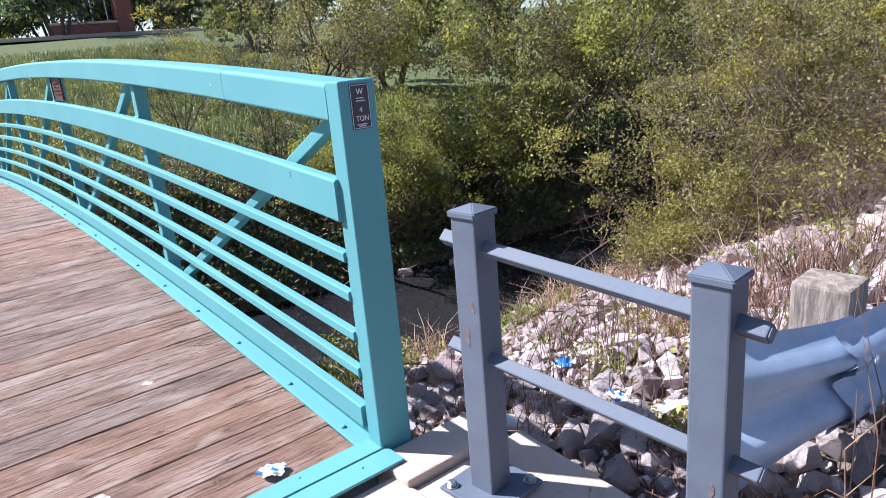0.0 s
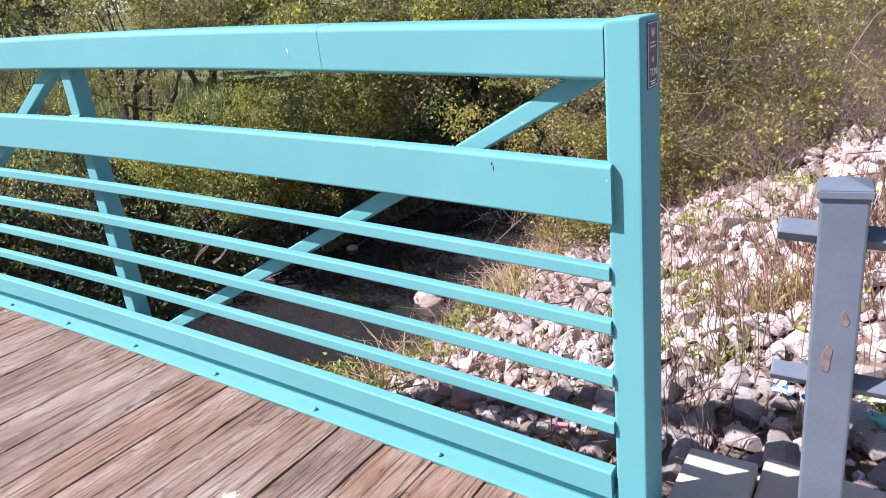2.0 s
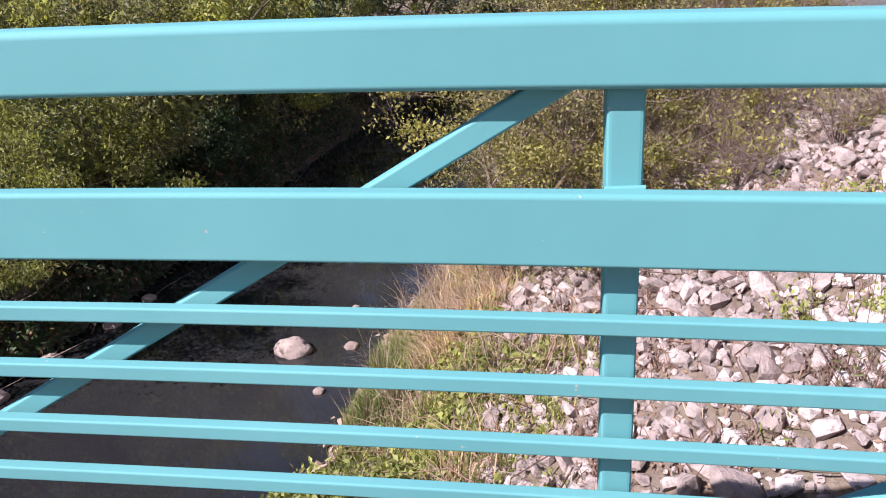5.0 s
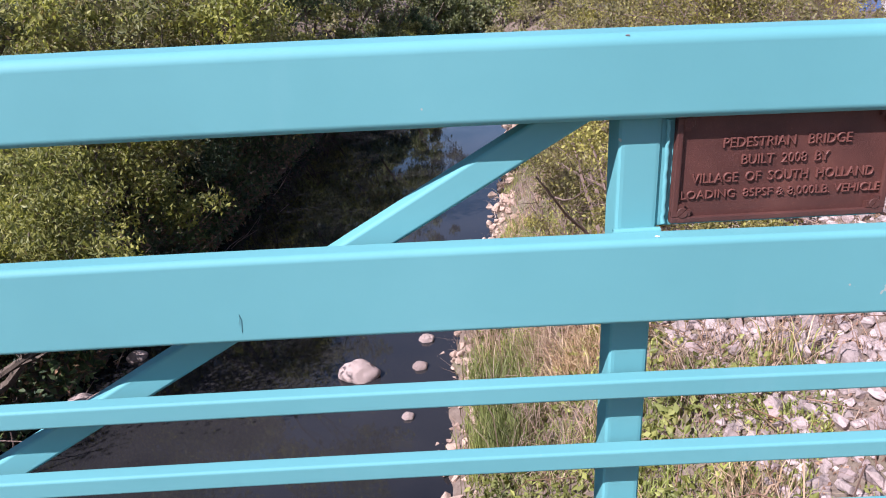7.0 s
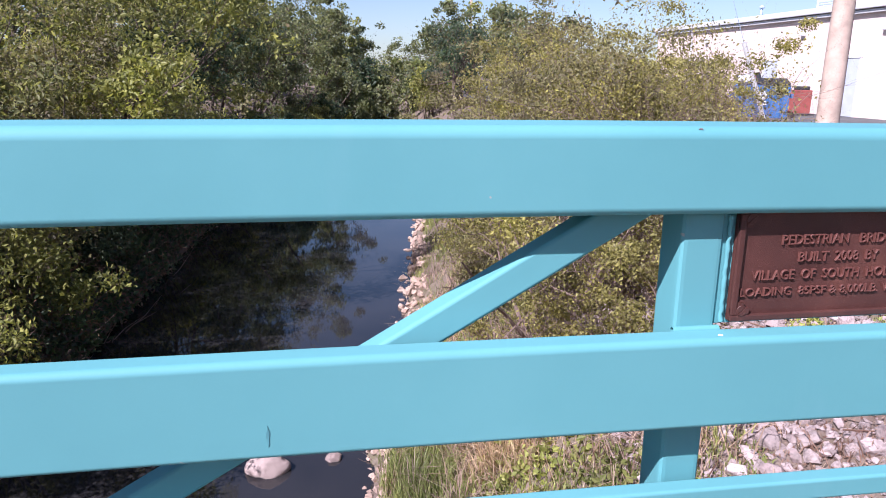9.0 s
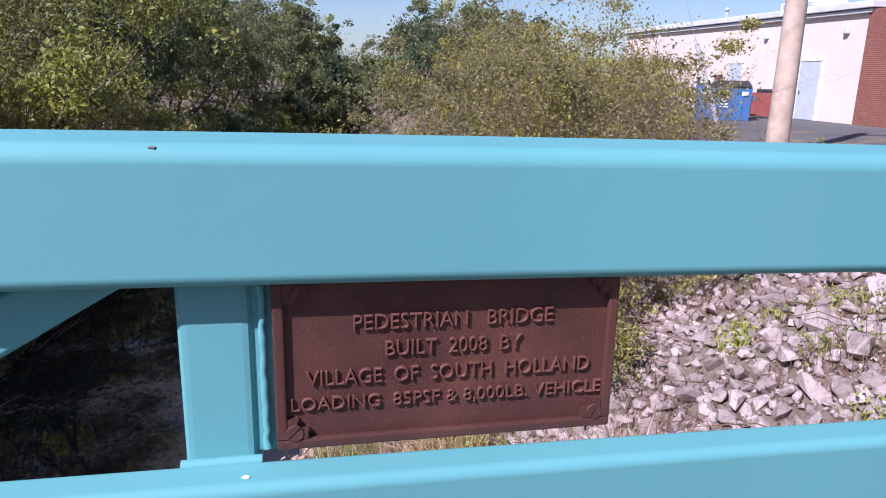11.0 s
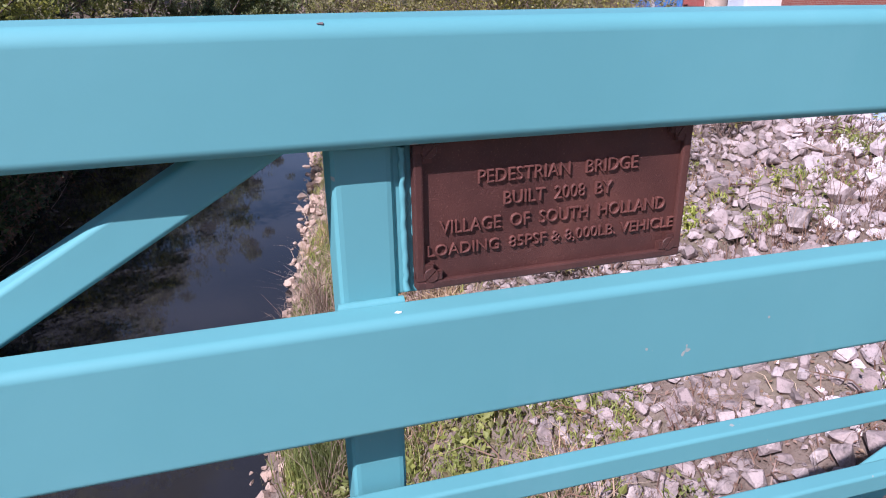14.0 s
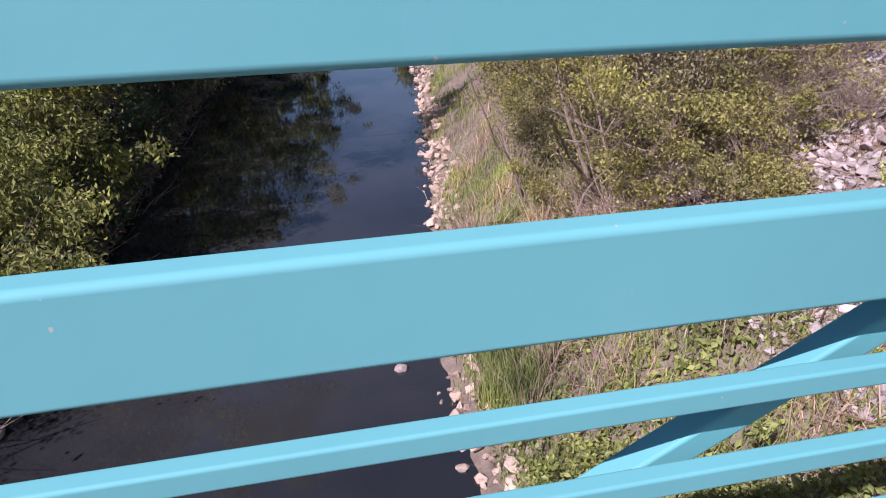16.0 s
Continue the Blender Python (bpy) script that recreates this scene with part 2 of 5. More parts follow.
STUCCO = plain("pink_beige_wall", (0.74, 0.585, 0.525), 0.9, 0.0, 0.06, 0.8)
TRIM = plain("pale_roof_edge", (0.62, 0.60, 0.60), 0.6, 0.0, 0.1, 2)
DOORP = plain("pale_grey_door", (0.50, 0.52, 0.58), 0.5, 0.0, 0.08, 3)
POLEW = plain("utility_pole_wood", (0.50, 0.37, 0.30), 0.9, 0.0, 0.25, 3, 0.5)
WHITEP = plain("white_plastic", (0.80, 0.80, 0.79), 0.4, 0.0, 0.05, 20)
BLUEP = plain("blue_plastic_film", (0.05, 0.22, 0.62), 0.3, 0.0, 0.2, 30)
GREENP = plain("green_plastic", (0.12, 0.34, 0.30), 0.3, 0.0, 0.2, 20)
REDP = plain("dull_red_paint", (0.27, 0.06, 0.05), 0.7, 0.0, 0.2, 5)
PALEWOOD = plain("fresh_split_wood", (0.62, 0.50, 0.42), 0.8, 0.0, 0.2, 40)
PINKP = plain("pink_paper", (0.75, 0.25, 0.42), 0.6, 0.0, 0.2, 30)
BARK, BARK2 = bark_mat("grey_brown_bark", (0.07, 0.05, 0.04), (0.17, 0.13, 0.105)), bark_mat("dry_twig_bark", (0.15, 0.10, 0.085), (0.30, 0.215, 0.18))
LEAF_BUSH = leaf_mat("spring_bush_leaves", (0.19, 0.168, 0.062), (0.335, 0.29, 0.092), (0.48, 0.42, 0.14))
LEAF_TREE = leaf_mat("olive_tree_leaves", (0.12, 0.135, 0.075), (0.19, 0.205, 0.105), (0.30, 0.30, 0.145))
LEAF_YELLOW = leaf_mat("yellow_green_leaves", (0.16, 0.17, 0.055), (0.30, 0.295, 0.085), (0.46, 0.425, 0.13))
# Paler leaves for crowns in shade: sunlight put into the leaf colour.
LEAF_SUN_PAINTED = leaf_mat("sun_painted_leaves", (0.175, 0.175, 0.075), (0.275, 0.265, 0.105), (0.41, 0.385, 0.15), 0.5)
LEAF_DEEP = leaf_mat("deep_green_leaves", (0.05, 0.078, 0.05), (0.088, 0.125, 0.075), (0.15, 0.19, 0.105))
LEAF_BUDS = leaf_mat("brown_budding_leaves", (0.17, 0.145, 0.085), (0.265, 0.225, 0.12), (0.36, 0.325, 0.15))
LIME = leaf_mat("lime_green_tufts", (0.22, 0.24, 0.06), (0.32, 0.34, 0.09), (0.42, 0.42, 0.14), 0.3)
RUSSET = leaf_mat("russet_dead_weeds", (0.16, 0.085, 0.06), (0.27, 0.155, 0.115), (0.38, 0.25, 0.19), 0.15)
GRASS = leaf_mat("fresh_grass", (0.16, 0.19, 0.06), (0.28, 0.305, 0.10), (0.42, 0.42, 0.16), 0.35)
WEED = leaf_mat("young_weeds", (0.15, 0.165, 0.05), (0.27, 0.285, 0.085), (0.42, 0.41, 0.14), 0.4)
DRYGRASS = leaf_mat("dry_grass", (0.27, 0.165, 0.12), (0.45, 0.305, 0.23), (0.58, 0.43, 0.33), 0.2)
LAWN = leaf_mat("lawn_grass", (0.15, 0.17, 0.07), (0.23, 0.25, 0.11), (0.32, 0.32, 0.16), 0.2)


# ---- mesh helpers ----
def data(name, verts, faces, m, smooth=False):
    me = bpy.data.meshes.new(name)
    me.from_pydata([tuple(v) for v in verts], [], [tuple(f) for f in faces])
    me.materials.append(m)
    me.update()
    if smooth:
        me.polygons.foreach_set("use_smooth", [True] * len(me.polygons))
    return me


def fast_tris(name, verts, tris, m):
    """A mesh from numpy arrays of corners and triangles."""
    me = bpy.data.meshes.new(name)
    me.vertices.add(len(verts))
    me.vertices.foreach_set("co", np.ascontiguousarray(verts, dtype=np.float32).ravel())
    me.loops.add(len(tris) * 3)
    me.loops.foreach_set("vertex_index", np.ascontiguousarray(tris, dtype=np.int32).ravel())
    me.polygons.add(len(tris))
    me.polygons.foreach_set("loop_start", np.arange(0, len(tris) * 3, 3, dtype=np.int32))
    me.materials.append(m)
    me.update(calc_edges=True)
    me.shade_flat()
    return me


def put(name, me, parent=None, label="", at=None):
    ob = new(name, me)
    if parent:
        ob.parent = parent
    if at is not None:
        ob.matrix_basis = at
    if label:
        ob["label"] = label
    return ob


def thing(name, label, category, group="", kind="", at=None):
    ob = new(name)
    if at is not None:
        ob.matrix_basis = at
    return tagged(ob, label, category, group, kind)


def from_bm(name, bm, m, smooth=False):
    me = bpy.data.meshes.new(name)
    bm.normal_update()
    bm.to_mesh(me)
    bm.free()
    me.materials.append(m)
    if smooth:
        me.polygons.foreach_set("use_smooth", [True] * len(me.polygons))
    return me


def block(name, size, m, bevel=0.004, seg=2, centre=(0, 0, 0)):
    bm = bmesh.new()
    bmesh.ops.create_cube(bm, size=1, matrix=Matrix.Translation(centre) @ Matrix.Diagonal((*size, 1)))
    if bevel:
        bmesh.ops.bevel(bm, geom=bm.edges[:], offset=bevel, segments=seg, affect="EDGES", profile=0.6)
    return from_bm(name, bm, m)


def spin(name, profile, m, n=24, smooth=True):
    """A turned shape from (radius, z) rows."""
    v, f = [], []
    for r, z in profile:
        for i in range(n):
            a = 2 * math.pi * i / n
            v.append((r * math.cos(a), r * math.sin(a), z))
    for k in range(len(profile) - 1):
        for i in range(n):
            j = (i + 1) % n
            f.append((k * n + i, k * n + j, k * n + n + j, k * n + n + i))
    f.append(tuple(range(n))[::-1])
    f.append(tuple((len(profile) - 1) * n + i for i in range(n)))
    return data(name, v, f, m, smooth)


def round_rect(y0, y1, z0, z1, r, n=5, low=None):
    pts = []
    q = low or r
    for cy, cz, a0, r in ((y1 - r, z1 - r, 0, r), (y0 + r, z1 - r, 90, r), (y0 + q, z0 + q, 180, q), (y1 - q, z0 + q, 270, q)):
        for i in range(n + 1):
            a = radians(a0 + 90 * i / n)
            pts.append((cy + r * math.cos(a), cz + r * math.sin(a)))
    return pts


def corner_normals(k):
    """The outward way at each point of a section that round_rect made."""
    n = k // 4
    return [(math.cos(a), math.sin(a)) for a in (radians(90 * (j // n) + 90 * (j % n) / (n - 1)) for j in range(k))]


def camber(x):
    """Height of the arched deck over its end at x = 0."""
    return -0.0725 * x - 0.0067 * x * x


def arched(name, prof, x0, x1, m, step=0.12):
    """A tube with the given section that follows the bridge's arch."""
    n = max(2, int(abs(x1 - x0) / step) + 1)
    xs = np.linspace(x0, x1, n)
    v = [(x, y, z + camber(x)) for x in xs for y, z in prof]
    k = len(prof)
    f = [(i * k + j, i * k + (j + 1) % k, (i + 1) * k + (j + 1) % k, (i + 1) * k + j) for i in range(n - 1) for j in range(k)]
    turn = math.copysign(1, x1 - x0)
    nr = [Vector((-(-0.0725 - 0.0134 * x) * b, a, b)).normalized() for x in xs for a, b in corner_normals(k)]
    f += [tuple(len(v) + j for j in range(k))[::-1], tuple(len(v) + k + j for j in range(k))]
    v += v[:k] + v[-k:]
    nr += [Vector((-turn, 0, 0))] * k + [Vector((turn, 0, 0))] * k
    if x1 < x0:
        f = [g[::-1] for g in f]
    me = data(name, v, f, m, True)
    me.normals_split_custom_set_from_vertices(nr)
    return me


def strut(name, p0, p1, prof, m):
    """A straight tube in the truss plane from p0 to p1 (x, z); prof holds (across, y) rows."""
    d = Vector((p1[0] - p0[0], 0, p1[1] - p0[1]))
    across = Vector((-d.z, 0, d.x)).normalized()
    v = [Vector((p[0], 0, p[1])) + across * a + Vector((0, y, 0)) for p in (p0, p1) for a, y in prof]
    k = len(prof)
    f = [(j, (j + 1) % k, k + (j + 1) % k, k + j) for j in range(k)] + [tuple(2 * k + j for j in range(k))[::-1], tuple(3 * k + j for j in range(k))]
    side = [across * b + Vector((0, a, 0)) for a, b in corner_normals(k)]
    me = data(name, v + v, f, m, True)
    me.normals_split_custom_set_from_vertices(side + side + [-d.normalized()] * k + [d.normalized()] * k)
    return me


def tube(points, radii, sides=6):
    """Corners and triangles of a tapered tube through the points."""
    pts = np.array(points, float)
    v, t = [], []
    for i, p in enumerate(pts):
        d = pts[min(i + 1, len(pts) - 1)] - pts[max(i - 1, 0)]
        d /= np.linalg.norm(d) + 1e-9
        a = np.cross(d, [0.31, 0.2, 0.93] if abs(d[2]) < 0.9 else [1, 0, 0])
        a /= np.linalg.norm(a) + 1e-9
        b = np.cross(d, a)
        for k in range(sides):
            w = 2 * math.pi * k / sides
            v.append(p + radii[i] * (math.cos(w) * a + math.sin(w) * b))
    for i in range(len(pts) - 1):
        for k in range(sides):
            j = (k + 1) % sides
            o = i * sides
            t += [(o + k, o + j, o + sides + j), (o + k, o + sides + j, o + sides + k)]
    return np.array(v), np.array(t)


def joined(pairs):
    vs, ts, o = [], [], 0
    for v, t in pairs:
        vs.append(v)
        ts.append(t + o)
        o += len(v)
    return np.concatenate(vs), np.concatenate(ts)


def leaves(centres, size, rnd, droop=0.3, slim=0.55):
    """Folded diamond leaves, one at each centre."""
    n = len(centres)
    d = rnd.normal(size=(n, 3))
    d[:, 2] -= droop
    d /= np.linalg.norm(d, axis=1, keepdims=True)
    u = np.cross(d, rnd.normal(size=(n, 3)))
    u /= np.linalg.norm(u, axis=1, keepdims=True) + 1e-9
    w = np.cross(d, u)
    s = (size * rnd.uniform(0.6, 1.3, n))[:, None]
    base = centres
    tip = centres + d * s
    mid = centres + d * s * 0.45
    v = np.stack([base, mid + u * s * slim * 0.5 + w * s * 0.1, tip, mid - u * s * slim * 0.5 + w * s * 0.1], 1).reshape(-1, 3)
    o = np.arange(n)[:, None] * 4
    t = np.concatenate([o + [[0, 1, 2]], o + [[0, 2, 3]]], 1).reshape(-1, 3)
    return v, t


def grow(rnd, start, way, length, radius, depth, out, tips, bend=0.25, split=3, shrink=0.68, up=0.1, shore=False):
    """Branches as point rows in out, and leaf places in tips."""
    n = 5
    pts, p, d = [start], np.array(start, float), np.array(way, float)
    for i in range(n):
        d = d + rnd.normal(size=3) * bend * 0.5 + np.array([0, 0, up * 0.4])
        d /= np.linalg.norm(d)
        p = p + d * length / n
        pts.append(p.copy())
    if shore and len(out) and not clear_of_shore(pts[-1][None, :])[0]:
        return
    out.append((pts, [radius * (1 - 0.6 * i / n) for i in range(n + 1)]))
    if depth <= 1:
        tips.extend(pts[1:])
    if depth == 0:
        return
    for k in range(split):
        i = rnd.integers(2, n + 1)
        dd = d * 0.6 + rnd.normal(size=3) * 0.75
        dd[2] += up
        dd /= np.linalg.norm(dd)
        grow(rnd, pts[i], dd, length * shrink * rnd.uniform(0.8, 1.2), radius * (1 - 0.6 * i / n) * 0.62, depth - 1, out, tips, bend, split, shrink, up, shore)


def clear_of_shore(p):
    """True for places that leave the grassy strip beside the water open to the sky; high twigs may lean over it."""
    d = p[:, 0] - np.interp(p[:, 1], EDGE_Y, EDGE_R)
    return (d > 0.95 + 0.3 * np.sin(p[:, 1] * 2.1)) | ((p[:, 2] > 1.62 - 0.187 * p[:, 1]) & (d > -0.2))


def tree(name, label, category, base, stems, height, spread, count, size, leafm, seed, barkm=BARK, radius=0.08, lean=(0, 0), depth=4,
         split=3, scatter=0.25, group="", droop=0.3, slim=0.55, low=0.0, clump=0.22, reach=0.0, shore=False):
    """A trunk with limbs, and a crown of single leaves round its twigs."""
    rnd = np.random.default_rng(seed)
    out, tips = [], []
    for k in range(stems):
        a = 2 * math.pi * (k + rnd.uniform(0, 0.6)) / stems
        s = 0.0 if stems == 1 else spread * 0.45
        way = np.array([math.cos(a) * s + lean[0], math.sin(a) * s + lean[1], 1.0])
        way /= np.linalg.norm(way)
        off = np.array([math.cos(a), math.sin(a), 0]) * (0.0 if stems == 1 else radius * 2.5)
        grow(rnd, np.array(base) + off, way, height * 0.42 * rnd.uniform(0.85, 1.15), radius, depth, out, tips, split=split, up=0.12, shore=shore)
    tips = np.array(tips)
    if low:
        tips = tips[tips[:, 2] > base[2] + low]
    if reach:
        tips = tips[np.hypot(tips[:, 0] - base[0], tips[:, 1] - base[1]) < reach]
    ob = thing(name, label, category, group)
    v, t = joined([tube(p, r, 6 if r[0] > 0.03 else 4) for p, r in out])
    put("trunk", fast_tris("trunk", v, t, barkm), ob)
    if count:
        many = min(len(tips), max(14, int(count / 100)))
        seat = rnd.choice(len(tips), many, replace=False)
        share, wide = rnd.gamma(clump * 6, size=many), scatter * rnd.uniform(0.6, 1.5, many)
        own = rnd.choice(many, count, p=share / share.sum())
        way = rnd.normal(size=(count, 3))
        way *= (rnd.random(count) ** 0.45 * wide[own] * 1.3)[:, None] / np.linalg.norm(way, axis=1, keepdims=True)
        pick = tips[seat[own]] + way * np.array([1, 1, 0.62])
        loose_ones = rnd.random(count) < 0.2
        pick[loose_ones] = tips[rnd.integers(len(tips), size=int(loose_ones.sum()))] + np.clip(rnd.normal(size=(int(loose_ones.sum()), 3)), -1.7, 1.7) * scatter * 0.7
        out_by = np.linalg.norm((pick - np.median(pick, axis=0)) / pick.std(axis=0), axis=1)
        pick = pick[out_by < np.where(loose_ones, np.quantile(out_by, 0.84), np.quantile(out_by, 0.985))]
        if shore:
            pick = pick[clear_of_shore(pick)]
        v, t = leaves(pick, size, rnd, droop, slim)
        put("crown", fast_tris("crown", v, t, leafm), ob)
    return ob


def blades(places, height, width, rnd, lean=0.35):
    """Grass blades of two bent triangles each."""
    n = len(places)
    a = rnd.uniform(0, 2 * math.pi, n)
    side = np.stack([np.cos(a), np.sin(a), 0 * a], 1)
    b = rnd.uniform(0, 2 * math.pi, n)
    out = np.stack([np.cos(b), np.sin(b), 0 * b], 1) * (lean * rnd.uniform(0.2, 1.3, n))[:, None]
    h = (height * rnd.uniform(0.5, 1.25, n))[:, None]
    w = width * rnd.uniform(0.6, 1.3, n)[:, None]
    up = np.array([[0, 0, 1.0]])
    mid = places + (up * 0.62 + out * 0.35) * h
    tip = places + (up * (1 - 0.25 * lean) + out) * h
    v = np.stack([places - side * w, places + side * w, mid + side * w * 0.7, mid - side * w * 0.7, tip], 1).reshape(-1, 3)
    o = np.arange(n)[:, None] * 5
    t = np.concatenate([o + [[0, 1, 2]], o + [[0, 2, 3]], o + [[3, 2, 4]]], 1).reshape(-1, 3)
    return v, t


# ---- ground, creek, pavement ----
EDGE_Y = np.array([-400, 3.0, 6.0, 8.0, 11.0, 14.0, 20.0, 26.0, 60.0, 100.0, 420.0])
EDGE_R = np.array([-5.2, -5.15, -5.0, -4.85, -4.2, -3.65, -2.8, -1.9, 0.6, 4.6, 24.0])
EDGE_L = np.array([-10.6, -10.6, -10.4, -10.0, -9.75, -9.6, -9.4, -8.9, -3.6, 1.4, 20.0])
WATER_Z = -3.4


def ground_z(x, y):
    x, y = np.asarray(x, float), np.asarray(y, float)
    d = x - np.interp(y, EDGE_Y, EDGE_R)
    right = np.interp(d, [-2.5, -0.5, 0, 1.0, 2.1, 3.1, 3.9, 4.7, 5.6, 6.8, 9, 400], [-4.3, -3.75, -3.45, -2.65, -1.6, -1.08, -0.72, -0.36, -0.02, 0.14, 0.2, 0.2])
    e = np.interp(y, EDGE_Y, EDGE_L) - x
    left = np.interp(e, [-2.5, -0.5, 0, 0.6, 1.8, 3.2, 6, 12, 32, 400], [-4.3, -3.75, -3.45, -2.9, -1.9, -0.9, -0.2, 0.5, 3.2, 3.5])
    z = np.where(d > -2.7, right, left)
    z = z - 0.20 * np.exp(-((y - 0.7) / 1.1) ** 2) * np.clip((x + 2.0) / 1.5, 0, 1) * (d > 0)
    # the shelf below the path and the fence
    path = np.clip((x + 0.15) / 0.2, 0, 1) * np.clip((0.62 - y) / 0.15, 0, 1)
    z = z * (1 - path) + np.minimum(z, -0.16) * path
    return z


def ground_rough(x, y):
    return 0.05 * np.sin(x * 3.1 + 1.3 * np.sin(y * 2.3)) * np.sin(y * 2.7 + 0.7) + 0.03 * np.sin(x * 7.7 + y * 5.1) + 0.02 * np.sin(y * 11.3 - x * 4.9)


gx = np.unique(np.concatenate([np.arange(-14, 4.01, 0.16), np.arange(4, 30, 1.2), np.arange(-40, -14, 1.3), np.linspace(30, 420, 20), np.linspace(-420, -40, 20)]).round(3))
gy = np.unique(np.concatenate([np.arange(-4, 14.01, 0.16), np.arange(14, 60, 0.9), np.arange(-40, -4, 1.5), np.linspace(60, 420, 24), np.linspace(-420, -40, 16)]).round(3))
GX, GY = np.meshgrid(gx, gy)
near = np.clip(1 - np.maximum(np.abs(GX + 4) - 12, 0) / 8, 0, 1) * np.clip(1 - np.maximum(np.abs(GY - 6) - 14, 0) / 8, 0, 1)
GZ = ground_z(GX, GY) + ground_rough(GX, GY) * near
nx, ny = len(gx), len(gy)
idx = np.arange(nx * ny).reshape(ny, nx)
quads = np.stack([idx[:-1, :-1], idx[:-1, 1:], idx[1:, 1:], idx[1:, :-1]], -1).reshape(-1, 4)
tri = np.concatenate([quads[:, [0, 1, 2]], quads[:, [0, 2, 3]]])
ground = put("ground", fast_tris("ground", np.stack([GX, GY, GZ], -1).reshape(-1, 3), tri, SOIL))
tagged(ground, "brown earth banks of a creek with sparse grass", "ground", kind="structure")
ground.data.polygons.foreach_set("use_smooth", [True] * len(ground.data.polygons))

wy = np.concatenate([np.linspace(-60, 0, 8), np.linspace(2, 60, 40), np.linspace(70, 420, 12)])
wv = [(np.interp(y, EDGE_Y, EDGE_L) - 1.2, y, WATER_Z) for y in wy] + [(np.interp(y, EDGE_Y, EDGE_R) + 0.6, y, WATER_Z) for y in wy]
k = len(wy)
water = put("water", data("water", wv, [(i, i + k, i + k + 1, i + 1) for i in range(k - 1)], WATER))
tagged(water, "still dark brown creek water reflecting trees and sky", "water", kind="structure")

lot = put("pavement", block("pavement", (60, 90, 0.12), ASPHALT, 0.02, centre=(33.6, 50.6, 0.155)))
tagged(lot, "grey asphalt parking lot beyond the rocky bank", "pavement", kind="structure")
street = put("road", block("road", (9, 160, 0.1), ASPHALT, 0.02, centre=(-48.5, 20, 3.2)))
tagged(street, "grey asphalt street far beyond the creek", "road", kind="structure")
kerb = put("kerb", block("kerb", (0.5, 160, 0.22), CONCRETE, 0.03, centre=(-43.8, 20, 3.22)))
tagged(kerb, "pale concrete kerb along the far street", "kerb", kind="structure")

path = put("approach_path", block("approach_path", (0.86, 5.2, 0.3), CONCRETE, 0.012, centre=(0.545, -2.62, -0.185)))
# Mostly unseen; made dark asphalt to cut bounce light on the end post.
lane = put("trail", block("trail", (13.1, 5.2, 0.3), ASPHALT, 0.012, centre=(7.53, -2.62, -0.190)))
tagged(lane, "dark asphalt trail, mostly unseen, leading up to the bridge", "path", kind="structure")
tagged(path, "pale tan concrete apron at the bridge end", "path", kind="structure")
corner = put("corner_slab", block("corner_slab", (0.208, 0.46, 0.36), CONCRETE, 0.010, centre=(0.115, 0.19, -0.185)))
tagged(corner, "tan concrete corner slab beside the bridge post", "slab", kind="structure")
pad = put("fence_slab", block("fence_slab", (1.535, 0.56, 0.36), CONCRETE, 0.012, centre=(0.5875, 0.05, -0.180)), at=pose(0.405, 0.190, -0.056, 0, 4.08, 0))
tagged(pad, "pale tan concrete slab under the steel fence", "slab", kind="structure")
abut = put("abutment", block("abutment", (0.5, 5.3, 3.6), CONCRETE, 0.02, centre=(-0.02, -2.66, -2.14)))
tagged(abut, "concrete abutment wall under the bridge end", "abutment", kind="structure")
abut2 = put("far_abutment", block("far_abutment", (0.6, 5.8, 3.4), CONCRETE, 0.02, centre=(-11.95, -2.6, -2.0)))
tagged(abut2, "concrete abutment wall at the far bridge end", "abutment", kind="structure")

# ---- the bridge ----
HT, HM = 1.372, 1.046
POSTS = [-2.42, -4.716, -7.01, -9.31]
END = -11.62
bridge = thing("footbridge", "arched teal-painted steel footbridge with weathered plank deck", "bridge")
put("top_chord", arched("top_chord", round_rect(0.0, 0.143, HT - 0.132, HT, 0.019, 6, 0.013), -0.0875, END, TEAL), bridge)
put("middle_rail", arched("middle_rail", round_rect(-0.019, 0.0335, HM - 0.152, HM, 0.012, 5, 0.008), -0.072, END, TEAL), bridge)
for h in (0.776, 0.6245, 0.466, 0.3175):
    put("thin_rail", arched("thin_rail", round_rect(-0.010, 0.0240, h - 0.039, h, 0.006, 3), -0.087, END, TEAL), bridge)
put("toe_rail", arched("toe_rail", round_rect(-0.012, 0.0335, 0.058, 0.148, 0.008, 3, 0.004), -0.099, END, TEAL), bridge)
strip = put("edge_angle", arched("edge_angle", round_rect(-0.056, 0.06, -0.012, 0.0, 0.003, 2), -0.10, END, TEAL), bridge)
put("edge_leg", arched("edge_leg", round_rect(0.0220, 0.0290, -0.010, 0.054, 0.002, 2), -0.10, END, TEAL), bridge)
bolt = spin("bolt", [(0.011, 0.0), (0.011, 0.003), (0.008, 0.008), (0.003, 0.010)], TEAL, 10)
bx = -0.234
for i in range(21):
    put("bolt", bolt, strip, at=Matrix.Translation((bx, -0.026, camber(bx))))
    bx = -0.690 - 0.5577 * i
put("end_post", block("end_post", (0.0875, 0.143, 1.66), TEAL, 0.009, 3, (-0.04375, 0.0715, 0.552)), bridge)
post_me = block("post", (0.072, 0.074, HT - 0.10), TEAL, 0.010, 3, (0, 0.034 + 0.037, (HT - 0.10) / 2 - 0.03))
for x in POSTS:
    put("post", post_me, bridge, at=Matrix.Translation((x, 0, camber(x))))
